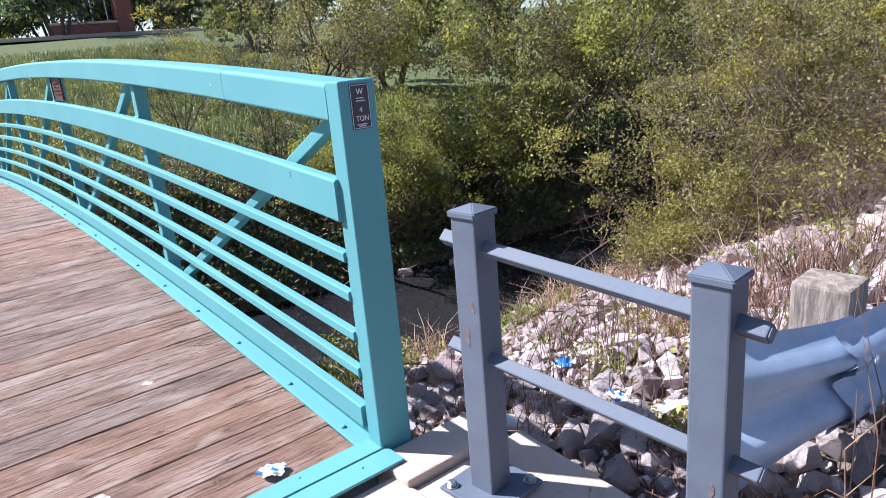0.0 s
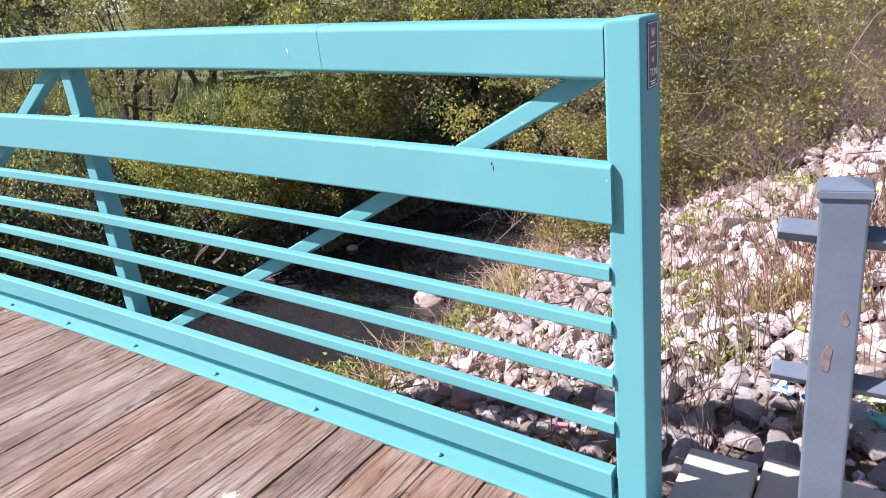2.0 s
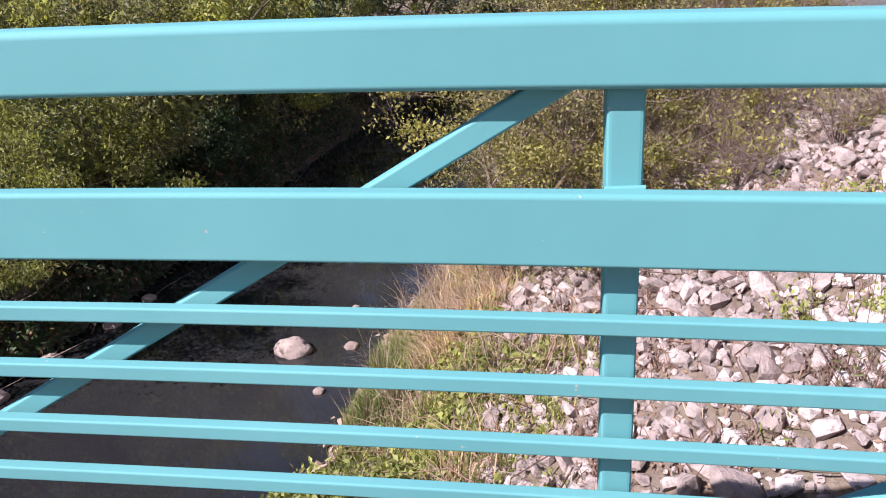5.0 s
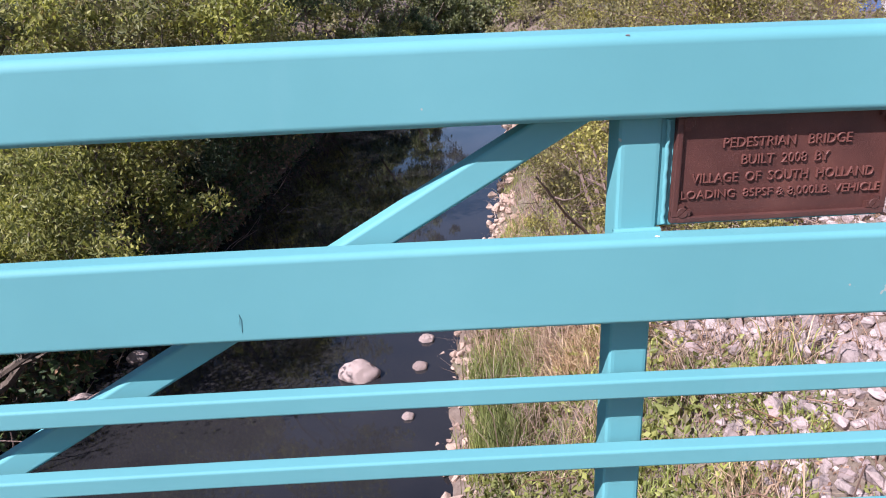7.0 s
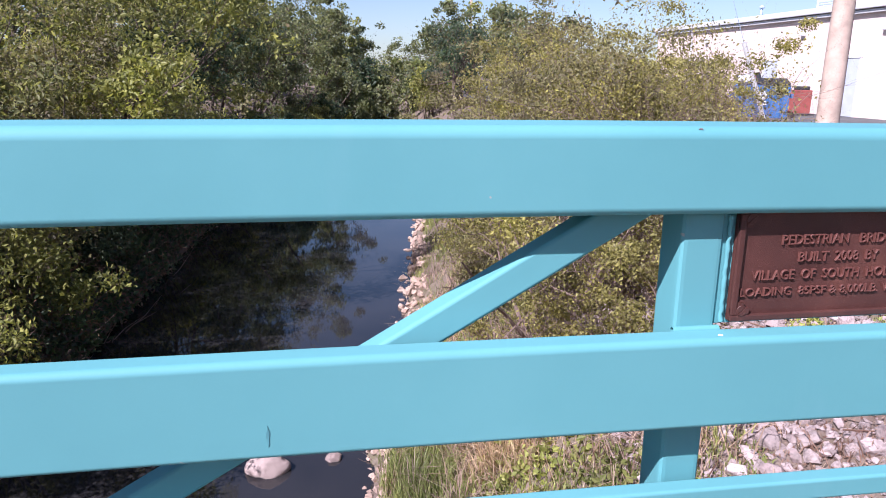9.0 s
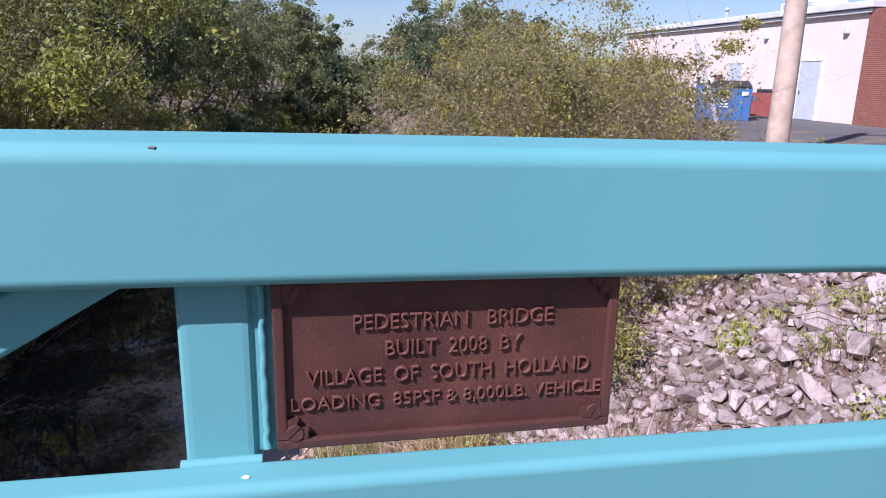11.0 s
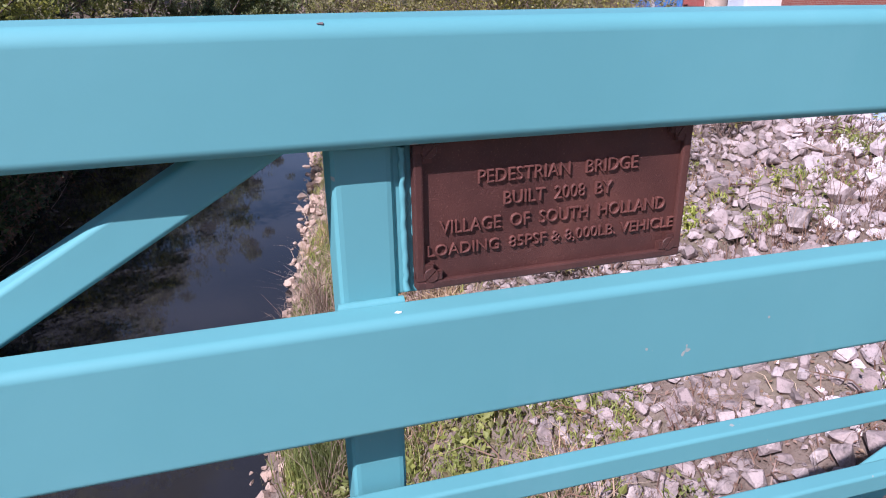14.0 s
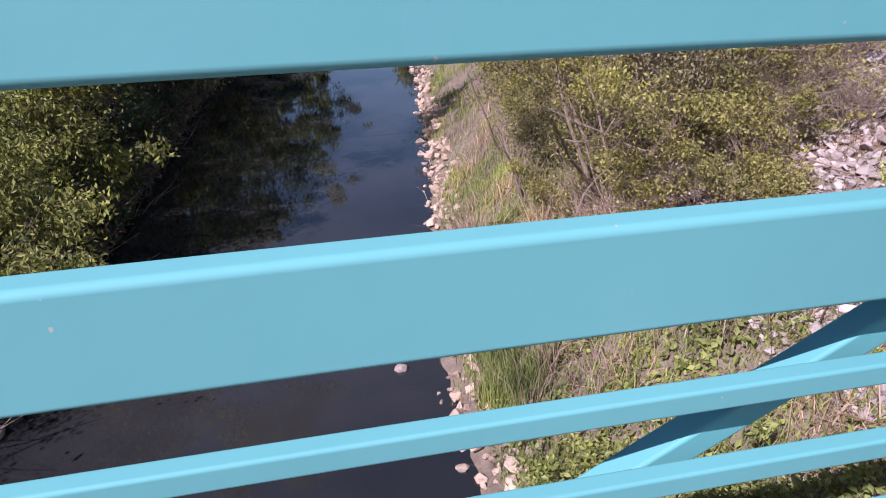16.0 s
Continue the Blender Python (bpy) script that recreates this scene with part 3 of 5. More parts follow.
prof = [(a, b) for b, a in round_rect(0.0475, 0.0985, 0.0, 0.0515, 0.007, 4)]
ends = [-0.0875 + 0.036] + POSTS
for i in range(4):
    xa, xb = ends[i] - 0.036, POSTS[i] + 0.036
    foot, head = ((-0.045, 1.247), (-0.025, 1.269), (-0.035, 1.258), (-0.035, 1.258))[i]
    z0, z1 = camber(xb) + foot, camber(xa) + head
    rise = (z1 - z0) / (xa - xb)
    put("diagonal", strut("diagonal", (xb, z0), (xa + 0.03, z1 + 0.03 * rise), prof, TEAL), bridge)
put("bottom_chord", arched("bottom_chord", round_rect(0.0345, 0.12, -0.16, -0.02, 0.012), -0.0875, END, TEAL), bridge)
put("threshold_plate", block("threshold_plate", (0.095, 2.7, 0.012), TEAL, 0.003, centre=(-0.046, -1.335, 0.008)), bridge)
put("threshold_plate", block("threshold_plate", (0.110, 2.7, 0.012), TEAL, 0.003, centre=(0.060, -1.325, 0.003)), bridge)
stud = spin("stud", [(0.006, 0.0), (0.006, 0.002), (0.003, 0.004)], TEAL, 8)
for i in range(12):
    put("stud", stud, bridge, at=Matrix.Translation((-0.06 if i % 2 else 0.05, -0.12 - 0.2 * i, 0.013 if i % 2 else 0.0085)))
# the plate that carries the plaque, and its weld beads
QX0, QX1 = -4.661, -4.299
QZ = camber(-4.48)
put("plaque_backing", block("plaque_backing", (QX1 + 4.682, 0.016, 0.190), TEAL, 0.002, centre=((QX1 - 4.686) / 2, 0.0475, QZ + 1.148)), bridge)


def bead(name, a, b, r, seed, parent, rough=1.0):
    rnd = np.random.default_rng(seed)
    n = 26
    pts = [Vector(a).lerp(Vector(b), i / n) + Vector(rnd.normal(size=3) * r * 0.15 * rough) for i in range(n + 1)]
    v, t = tube(pts, [r * (1 + rough * rnd.uniform(-0.3, 0.3)) for _ in pts], 8)
    me = fast_tris(name, v, t, TEAL)
    me.polygons.foreach_set("use_smooth", [True] * len(me.polygons))
    return put(name, me, parent)


for x in POSTS:
    z = camber(x)
    bead("weld_bead", (x - 0.040, 0.031, z + HM - 0.002), (x + 0.040, 0.031, z + HM - 0.002), 0.0070, int(-x * 10), bridge, 0.06)
bead("weld_bead", (-4.671, 0.036, QZ + 1.058), (-4.671, 0.036, QZ + 1.235), 0.004, 3, bridge, 0.7)

def mark(name, label, at, w, h, m, seed):
    rnd = np.random.default_rng(seed)
    n = 12
    ring = [(w * rnd.uniform(0.5, 1.1) * math.cos(2 * math.pi * i / n), h * rnd.uniform(0.5, 1.1) * math.sin(2 * math.pi * i / n)) for i in range(n)]
    v = [(x, y, 0.0) for x, y in ring] + [(x * 0.9, y * 0.9, 0.0006) for x, y in ring]
    f = [(i, (i + 1) % n, n + (i + 1) % n, n + i) for i in range(n)] + [tuple(range(n, 2 * n))]
    put(name, data(name, v, f, m), bridge, label, at=at)


put("splice_seam", arched("splice_seam", round_rect(-0.0006, 0.1436, HT - 0.1326, HT + 0.0006, 0.0192, 6, 0.0132), -0.9572, -0.9590, SEAM), bridge, "thin dark splice seam across the rail")
mark("paint_chip", "pale chip in the paint", pose(-1.087, -0.0004, 1.372 + 0.002, 90, 0, 0), 0.0022, 0.012, PALE, 31)
mark("paint_chip", "rusty chip in the paint", pose(-4.754, 0.006, HT + camber(-4.754) - 0.0040, 28, 0, 0), 0.005, 0.002, PRIMER, 32)
mark("paint_chip", "pale chip in the paint", pose(-4.184, -0.011, HM + camber(-4.184) - 0.0022, 35, 0, 0), 0.009, 0.003, PALE, 33)
mark("paint_chip", "pale chip in the paint", pose(-4.672, -0.012, HM + camber(-4.672) - 0.0028, 35, 0, 0), 0.006, 0.003, PALE, 34)
mark("paint_chip", "pale chip in the paint", pose(-4.69, -0.002, HM + camber(-4.69) + 0.0003, 2, 0, 0), 0.005, 0.004, PALE, 35)
mark("scuff", "dark scuff on the paint", pose(-5.393, -0.0194, 1.127, 90, 0, 0), 0.0036, 0.018, SEAM, 36)
mark("scuff", "small dark mark on the paint", pose(-0.396, -0.0194, 1.048, 90, 0, 0), 0.003, 0.005, DARK, 38)
mark("scuff", "small dark mark on the paint", pose(-0.392, -0.0194, 1.035, 90, 0, 0), 0.0015, 0.009, DARK, 39)

# ---- plaque ----
plaque = thing("plaque", "weathered brown bronze plaque with raised lettering screwed beside a bridge post", "plaque", at=Matrix.Translation((QX0, -0.010, QZ + 1.0600)))
QW, QH = QX1 - QX0, 0.189
put("plate", block("plate", (QW, 0.008, QH), BRONZE, 0.002, centre=(QW / 2, 0.0450, QH / 2)), plaque)
for nm, sx, sz, cx, cz in (("rim", QW, 0.011, QW / 2, 0.0055), ("rim", QW, 0.011, QW / 2, QH - 0.0055), ("rim", 0.011, QH - 0.022, 0.0055, QH / 2), ("rim", 0.011, QH - 0.022, QW - 0.0055, QH / 2)):
    put(nm, block(nm, (sx, 0.008, sz), BRONZE, 0.0025, 2, (cx, 0.0375, cz)), plaque)


def pad_mesh():
    bm = bmesh.new()
    bmesh.ops.create_cube(bm, size=1, matrix=Matrix.Diagonal((0.033, 0.0076, 0.033, 1)))
    bmesh.ops.bevel(bm, geom=[e for e in bm.edges if abs(e.verts[0].co.y - e.verts[1].co.y) > 0.005], offset=0.0105, segments=6, affect="EDGES")
    bmesh.ops.bevel(bm, geom=[e for e in bm.edges if e.verts[0].co.y < 0 and e.verts[1].co.y < 0], offset=0.0015, segments=2, affect="EDGES")
    return from_bm("corner_pad", bm, BRONZE)


def screw_mesh():
    bm = bmesh.new()
    n, r = 20, 0.0092
    for s in (-1, 1):
        arc = [math.asin(0.0009 / r) + (math.pi - 2 * math.asin(0.0009 / r)) * i / n for i in range(n + 1)]
        lo = [bm.verts.new((r * math.cos(t), s * r * math.sin(t), 0.0)) for t in arc]
        hi = [bm.verts.new((r * 0.93 * math.cos(t), s * max(0.0009, r * 0.93 * math.sin(t)), 0.0011)) for t in arc]
        bm.faces.new(hi if s > 0 else hi[::-1])
        for i in range(n + 1):
            k = (i + 1) % (n + 1)
            bm.faces.new((lo[i], lo[k], hi[k], hi[i]) if s > 0 else (lo[k], lo[i], hi[i], hi[k]))
    return from_bm("screw", bm, BRONZE)


corner, screw = pad_mesh(), screw_mesh()
for cx in (0.0165, QW - 0.0165):
    for cz in (0.0165, QH - 0.0165):
        put("corner_pad", corner, plaque, at=Matrix.Translation((cx, 0.0372, cz)))
        put("screw", screw, plaque, at=pose(cx + (0.002 if cx < 0.1 else -0.002), 0.0334, cz + (0.002 if cz < 0.1 else -0.002), 90, 0, 0) @ Matrix.Rotation(0.75 + cx * 0.7, 4, "Z"))


def lettering(text, width, height, depth, m, parent, at, bevel=0.0):
    """Raised text, each letter a mesh of its own."""
    cu = bpy.data.curves.new("letter", "FONT")
    cu.body, cu.align_x, cu.align_y = text, "CENTER", "CENTER"
    cu.size, cu.extrude, cu.resolution_u = 1.0, 0.1, 3
    cu.bevel_depth, cu.bevel_resolution, cu.offset = bevel, 0, -bevel
    tmp = bpy.data.objects.new("letter", cu)
    me = bpy.data.meshes.new_from_object(tmp)
    bpy.data.objects.remove(tmp)
    co = np.array([v.co[:] for v in me.vertices])
    mid = (co.max(0) + co.min(0)) / 2
    co = (co - mid) * np.array([width / np.ptp(co[:, 0]), height / np.ptp(co[:, 1]), depth / np.ptp(co[:, 2])])
    owner = list(range(len(co)))

    def root(k):
        while owner[k] != k:
            owner[k] = owner[owner[k]]
            k = owner[k]
        return k

    same = {}
    for k, p in enumerate(co):
        q = same.setdefault(tuple(np.round(p, 6)), k)
        owner[root(k)] = root(q)
    for p in me.polygons:
        for k in p.vertices:
            owner[root(k)] = root(p.vertices[0])
    groups = {}
    for p in me.polygons:
        groups.setdefault(root(p.vertices[0]), []).append(tuple(p.vertices))
    for faces in groups.values():
        used = sorted({k for f in faces for k in f})
        place = {k: i for i, k in enumerate(used)}
        put("letter", data("letter", [tuple(co[k]) for k in used], [tuple(place[k] for k in f) for f in faces], m), parent, at=at)


for text, w, cz, cx in (("PEDESTRIAN   BRIDGE", 0.214, 0.1355, 0.1875), ("BUILT  2008  BY", 0.147, 0.106, 0.187), ("VILLAGE  OF  SOUTH  HOLLAND", 0.308, 0.0765, 0.186), ("LOADING  85PSF & 8,000LB. VEHICLE", 0.340, 0.047, 0.186)):
    lettering(text, w * 0.985, 0.0165, 0.007, WORN_LIT, plaque, pose(cx * 0.985, 0.0405, cz * 0.985, 90, 0, 0), 0.02)

# ---- load label on the end post ----
decal = thing("load_label", "dark load-limit label with pale lettering on the teal end post", "label", at=Matrix.Translation((0.0, 0.040, 1.218)))
put("plate", block("plate", (0.002, 0.076, 0.150), DARK, 0.0006, 1, (0.0012, 0.038, 0.075)), decal)
for sy, sz, cy, cz in ((0.072, 0.0015, 0.038, 0.146), (0.072, 0.0015, 0.038, 0.004), (0.0015, 0.14, 0.003, 0.075), (0.0015, 0.14, 0.073, 0.075)):
    put("border", block("border", (0.0008, sy, sz), PALE, 0, centre=(0.0026, cy, cz)), decal)
lettering("TON", 0.050, 0.018, 0.0006, PALE, decal, pose(0.0026, 0.040, 0.036, 90, 0, 90))
lettering("4", 0.012, 0.017, 0.0006, PALE, decal, pose(0.0026, 0.037, 0.065, 90, 0, 90))
for w, cz in ((0.030, 0.103), (0.036, 0.094), (0.040, 0.016), (0.028, 0.010)):
    put("bar", block("bar", (0.0008, w, 0.003), PALE, 0, centre=(0.0026, 0.038, cz)), decal)
for i, (cy, a) in enumerate(((0.030, 20), (0.036, -20), (0.042, 20), (0.048, -20))):
    put("emblem_stroke", block("emblem_stroke", (0.0008, 0.003, 0.020), PALE, 0), decal, at=pose(0.0026, cy, 0.125, a, 0, 0))

# ---- steel fence ----
FA, FB = Vector((0.405, 0.190, -0.055)), Vector((1.200, 0.268, -0.115))
fd = (FB - FA).normalized()
fang = math.degrees(math.atan2(fd.y, fd.x))
fall = math.degrees(math.atan2(-fd.z, math.hypot(fd.x, fd.y)))
fence = thing("steel_fence", "short blue-grey steel fence with two capped posts on concrete", "fence", at=Matrix.Translation(FA) @ pose(0, 0, 0, 0, 0, fang))
FL = math.hypot(FB.x - FA.x, FB.y - FA.y)


def cap_mesh():
    bm = bmesh.new()
    s, t = 0.0575, 0.0
    lo = [bm.verts.new((x * s, y * s, 0)) for x, y in ((-1, -1), (1, -1), (1, 1), (-1, 1))]
    hi = [bm.verts.new((x * s, y * s, 0.020)) for x, y in ((-1, -1), (1, -1), (1, 1), (-1, 1))]
    top = bm.verts.new((0, 0, 0.041))
    for i in range(4):
        j = (i + 1) % 4
        bm.faces.new((lo[i], lo[j], hi[j], hi[i]))
        bm.faces.new((hi[i], hi[j], top))
    bm.faces.new(lo[::-1])
    bmesh.ops.bevel(bm, geom=bm.edges[:], offset=0.003, segments=2, affect="EDGES")
    return from_bm("cap", bm, GREY)


def flake(w, h, seed):
    """A thin ragged patch."""
    rnd = np.random.default_rng(seed)
    n = 40
    k = rnd.uniform(0, 6.3, 4)
    ring = []
    for i in range(n):
        a = 2 * math.pi * i / n
        r = 0.76 + 0.16 * math.sin(2 * a + k[0]) + 0.08 * math.sin(3 * a + k[1]) + 0.05 * math.sin(7 * a + k[2]) + 0.025 * rnd.normal()
        ring.append((w * r * math.cos(a), h * r * math.sin(a)))
    v = [(x, y, 0.0) for x, y in ring] + [(x * 0.93, y * 0.93, 0.0007) for x, y in ring]
    f = [(i, (i + 1) % n, n + (i + 1) % n, n + i) for i in range(n)] + [tuple(range(n, 2 * n))]
    return data("bare_patch", v, f, PRIMER)


cap_me = cap_mesh()
hexbolt = spin("hex_bolt", [(0.026, 0), (0.026, 0.004), (0.0175, 0.004), (0.0175, 0.018), (0.012, 0.021)], STEEL, 6, False)
for px in (0, FL):
    p = put("post", block("post", (0.100, 0.100, 1.012), GREY, 0.006, 2, (0, 0, 0.506)), fence, at=Matrix.Translation((px, 0, -0.060 * px / FL)))
    put("cap", cap_me, p, at=Matrix.Translation((0, 0, 1.005)))
    put("base_plate", block("base_plate", (0.26, 0.26, 0.016), GREY, 0.004, 2, (0, 0, 0.009)), p)
    for sx in (-1, 1):
        for sy in (-1, 1):
            put("hex_bolt", hexbolt, p, at=Matrix.Translation((sx * 0.098, sy * 0.098, 0.017)))
    put("bare_patch", flake(0.018, 0.040, 5 if px == 0 else 8), p, "patch of peeled paint over brown primer", at=pose(-0.012, -0.0506, 0.60 if px == 0 else 0.30, 90, 0, 0))
    put("bare_patch", flake(0.012, 0.024, 6 if px == 0 else 9), p, "patch of peeled paint over brown primer", at=pose(0.020, -0.0506, 0.71 if px == 0 else 0.45, 90, 0, 0))
for z in (0.905, 0.520):
    rail = put("rail", block("rail", (FL + 0.26, 0.043, 0.043), GREY, 0.005, 2), fence, at=pose(FL / 2 - 0.005, 0.0, z - 0.030, 0, fall, 0) @ pose(0, 0, 0, 45, 0, 0))
    put("rail_end", block("rail_end", (0.006, 0.036, 0.036), GREY, 0.002, 1, (FL / 2 + 0.133, 0.0, 0.0)), rail)
    put("rust_streak", block("rust_streak", (0.05, 0.001, 0.010), RUST, 0.0004, 1, (FL / 2 + 0.09, -0.0217, -0.010)), rail)

# ---- guard rail ----
guard = thing("guard_rail", "bluish galvanised corrugated guard rail on weathered timber posts", "guard rail")
wave = [(0.000, 0.0), (-0.006, 0.018), (-0.040, 0.045), (-0.075, 0.062), (-0.083, 0.085), (-0.075, 0.108), (-0.040, 0.125), (-0.008, 0.150), (-0.008, 0.162), (-0.040, 0.187), (-0.075, 0.204), (-0.083, 0.227), (-0.075, 0.250), (-0.040, 0.267), (-0.006, 0.294), (0.0, 0.312)]


def beam_mesh(name, line, z0, flare=0.0, drop=0.0, thick=0.004):
    v, f, k = [], [], len(wave)
    for s in (0, 1):
        for i, p in enumerate(line):
            q = Vector(line[min(i + 1, len(line) - 1)]) - Vector(line[max(i - 1, 0)])
            nrm = Vector((q.y, -q.x)).normalized()
            tt = i / (len(line) - 1)
            open_out = (1 - tt) ** 1.6 if flare else 0.0
            for o, z in wave:
                e = -o * (1 - 0.45 * open_out) - s * thick
                v.append((p[0] + nrm.x * e, p[1] + nrm.y * e, z0 + 0.156 - drop * open_out + (z - 0.156) * 1.26 * (1 + flare * open_out)))
    n = len(line)
    for s in (0, 1):
        b = s * n * k
        for i in range(n - 1):
            for j in range(k - 1):
                q = (b + i * k + j, b + i * k + j + 1, b + (i + 1) * k + j + 1, b + (i + 1) * k + j)
                f.append(q if s else q[::-1])
    return data(name, v, f, GALV, True)


end_line = [(0.985, 0.735), (1.02, 0.79), (1.055, 0.85), (1.09, 0.92), (1.125, 1.0), (1.155, 1.08), (1.175, 1.16)]
run_line = [(1.172, 1.04), (1.20, 1.35), (1.25, 2.0), (1.34, 3.0), (1.5, 4.5), (1.75, 6.5)]
put("end_wing", beam_mesh("end_wing", end_line, 0.147, 0.62, 0.10), guard)
put("beam", beam_mesh("beam", run_line, 0.137), guard)
gbolt = spin("bolt", [(0.017, 0), (0.017, 0.004), (0.010, 0.010)], GALV, 12)
for y, z in ((1.12, 0.204), (1.12, 0.382), (1.22, 0.204), (1.22, 0.382)):
    put("bolt", gbolt, guard, at=pose(1.178 + 0.088 + (y - 1.04) * 0.09, y, z, 0, 90, 0))
for px, py, top in ((1.03, 1.33, 0.548), (1.10, 3.2, 0.56), (1.36, 5.1, 0.56)):
    gz = float(ground_z(px, py))
    put("timber_post", block("timber_post", (0.20, 0.20, top - gz + 0.25), OLDWOOD, 0.012, 2, (0, 0, (top + gz - 0.25) / 2)), guard, at=pose(px, py, 0, 0, 0, 4))

# ---- plants ----
for i, (x, y, h) in enumerate(((-1.9, 6.5, 1.5), (-2.7, 6.9, 1.7), (-1.2, 7.2, 1.7), (-3.3, 7.3, 1.6), (-2.2, 7.5, 2.0), (-2.4, 5.4, 1.2), (-1.7, 5.6, 1.2), (-2.9, 5.9, 1.2), (-1.3, 6.1, 1.3), (-0.6, 6.6, 1.5), (-2.0, 4.9, 0.8))):
    z = float(ground_z(x, y)) - 0.05
    tree("low_shrub", "low yellow-green shrub at the edge of the rocks", "shrub", (x, y, z), 8, h, 1.2, 2500, 0.042, LEAF_BUSH, 45 + i, BARK2, 0.014, depth=3, split=4, scatter=0.14, group="low shrubs by the rocks", low=0.3, clump=0.15, shore=True)
S = "leafy spring shrub with thin stems on the rocky bank"
for i, (x, y, h, n) in enumerate(((-2.85, 6.5, 4.3, 17000), (-1.8, 6.9, 4.6, 16000), (-0.9, 7.7, 4.2, 17000), (-0.1, 9.2, 3.4, 12000), (-2.3, 8.6, 4.2, 14000), (-0.9, 9.6, 4.4, 14000), (0.1, 10.6, 3.2, 13000), (-2.75, 11.4, 4.0, 13000), (-1.1, 12.4, 4.6, 13000),
                                  (0.6, 13.4, 4.6, 12000), (1.1, 12.6, 3.3, 10000), (1.9, 12.4, 2.5, 9000), (2.0, 13.6, 2.4, 9000), (-3.2, 8.6, 2.3, 8000), (-2.9, 9.9, 2.5, 8000), (1.0, 11.4, 2.8, 9000), (-1.7, 15.6, 4.4, 10000), (0.4, 17.0, 4.8, 10000), (1.2, 16.6, 4.6, 9000), (-0.6, 21, 5.0, 9000), (1.6, 23, 5.2, 9000))):
    z = float(ground_z(x, y)) - 0.05
    tree("shrub", S, "shrub", (x, y, z), 6, h, 1.25, int(n * (1.0 if x < -1.0 or y > 11 else 0.6)), 0.044 if y < 11 else 0.055 if y < 14 else 0.075, LEAF_BUDS if i % 3 == 1 else LEAF_BUSH, 20 + i, BARK2, 0.028, depth=3, split=4, scatter=0.17, group="shrubs on the right bank", low=0.8 if y < 12 else 0.35, clump=0.15, reach=0.5 * h, shore=True)
for i, (x, y, h) in enumerate(((-1.0, 6.9, 2.2), (-0.2, 7.3, 2.3), (0.6, 8.3, 2.4), (1.1, 9.2, 2.5), (0.2, 9.0, 2.6), (1.5, 10.4, 2.4), (-0.7, 8.2, 2.3), (-1.0, 6.3, 1.7), (-0.2, 6.6, 1.5), (-1.8, 6.8, 1.5), (0.5, 7.0, 1.0), (0.9, 7.8, 0.9), (-2.4, 7.0, 1.2), (0.2, 7.9, 1.3), (-0.6, 5.6, 1.1), (0.3, 5.7, 1.2), (0.9, 6.2, 0.8), (-1.4, 5.9, 1.0))):
    z = float(ground_z(x, y)) - 0.05
    tree("bare_shrub", "leafless brown twiggy shrub above the white rocks", "shrub", (x, y, z), 11, h, 1.1, 500, 0.05, LEAF_BUSH, 60 + i, BARK2, 0.009, depth=3, split=5, scatter=0.12, group="bare shrubs on the rocks")

T = "broad creekside tree with olive spring leaves reaching the water"
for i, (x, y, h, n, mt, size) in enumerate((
        (-14.2, 7.8, 5.0, 12000, LEAF_BUDS, 0.085), (-11.6, 13.0, 7.4, 17000, LEAF_BUDS, 0.09), (-11.2, 15.6, 8.5, 24000, LEAF_YELLOW, 0.11), (-11.0, 20.0, 9.0, 26000, LEAF_SUN_PAINTED, 0.12),
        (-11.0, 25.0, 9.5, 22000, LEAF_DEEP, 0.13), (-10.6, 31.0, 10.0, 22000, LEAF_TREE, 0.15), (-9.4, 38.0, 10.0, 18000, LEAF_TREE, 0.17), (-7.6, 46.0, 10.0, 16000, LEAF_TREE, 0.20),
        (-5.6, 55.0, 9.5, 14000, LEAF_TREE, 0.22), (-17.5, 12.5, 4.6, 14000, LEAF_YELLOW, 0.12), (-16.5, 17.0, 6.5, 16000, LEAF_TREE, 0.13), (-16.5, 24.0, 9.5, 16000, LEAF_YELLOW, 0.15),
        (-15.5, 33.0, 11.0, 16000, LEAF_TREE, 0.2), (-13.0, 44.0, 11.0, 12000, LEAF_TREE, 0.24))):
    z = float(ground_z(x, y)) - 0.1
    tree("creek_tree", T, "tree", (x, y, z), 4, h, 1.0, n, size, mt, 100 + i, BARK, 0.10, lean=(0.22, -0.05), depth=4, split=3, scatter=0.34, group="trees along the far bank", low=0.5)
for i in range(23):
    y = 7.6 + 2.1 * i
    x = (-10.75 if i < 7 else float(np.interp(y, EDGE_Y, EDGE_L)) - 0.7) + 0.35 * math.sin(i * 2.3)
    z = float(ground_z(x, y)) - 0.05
    tree("bank_shrub", "low spreading olive shrub at the creek edge below the trees", "shrub", (x, y, z), 5, 3.1 + 0.7 * math.sin(i * 1.7), 1.3, 7000, 0.085 + 0.004 * i, (LEAF_TREE, LEAF_YELLOW, LEAF_SUN_PAINTED, LEAF_DEEP, LEAF_DEEP, LEAF_SUN_PAINTED, LEAF_YELLOW, LEAF_TREE)[i % 8], 130 + i, BARK, 0.03,
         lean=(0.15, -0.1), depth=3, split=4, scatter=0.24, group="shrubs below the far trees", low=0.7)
tree("leaning_tree", "leaning tree with yellow-green drooping leaves over the water", "tree", (-10.9, 6.4, float(ground_z(-10.9, 6.4))), 3, 4.4, 0.5, 19000, 0.072, LEAF_YELLOW, 150, BARK, 0.07,
     lean=(1.15, -0.05), depth=4, split=3, scatter=0.26, droop=0.9, slim=0.42, low=1.2, clump=0.08)
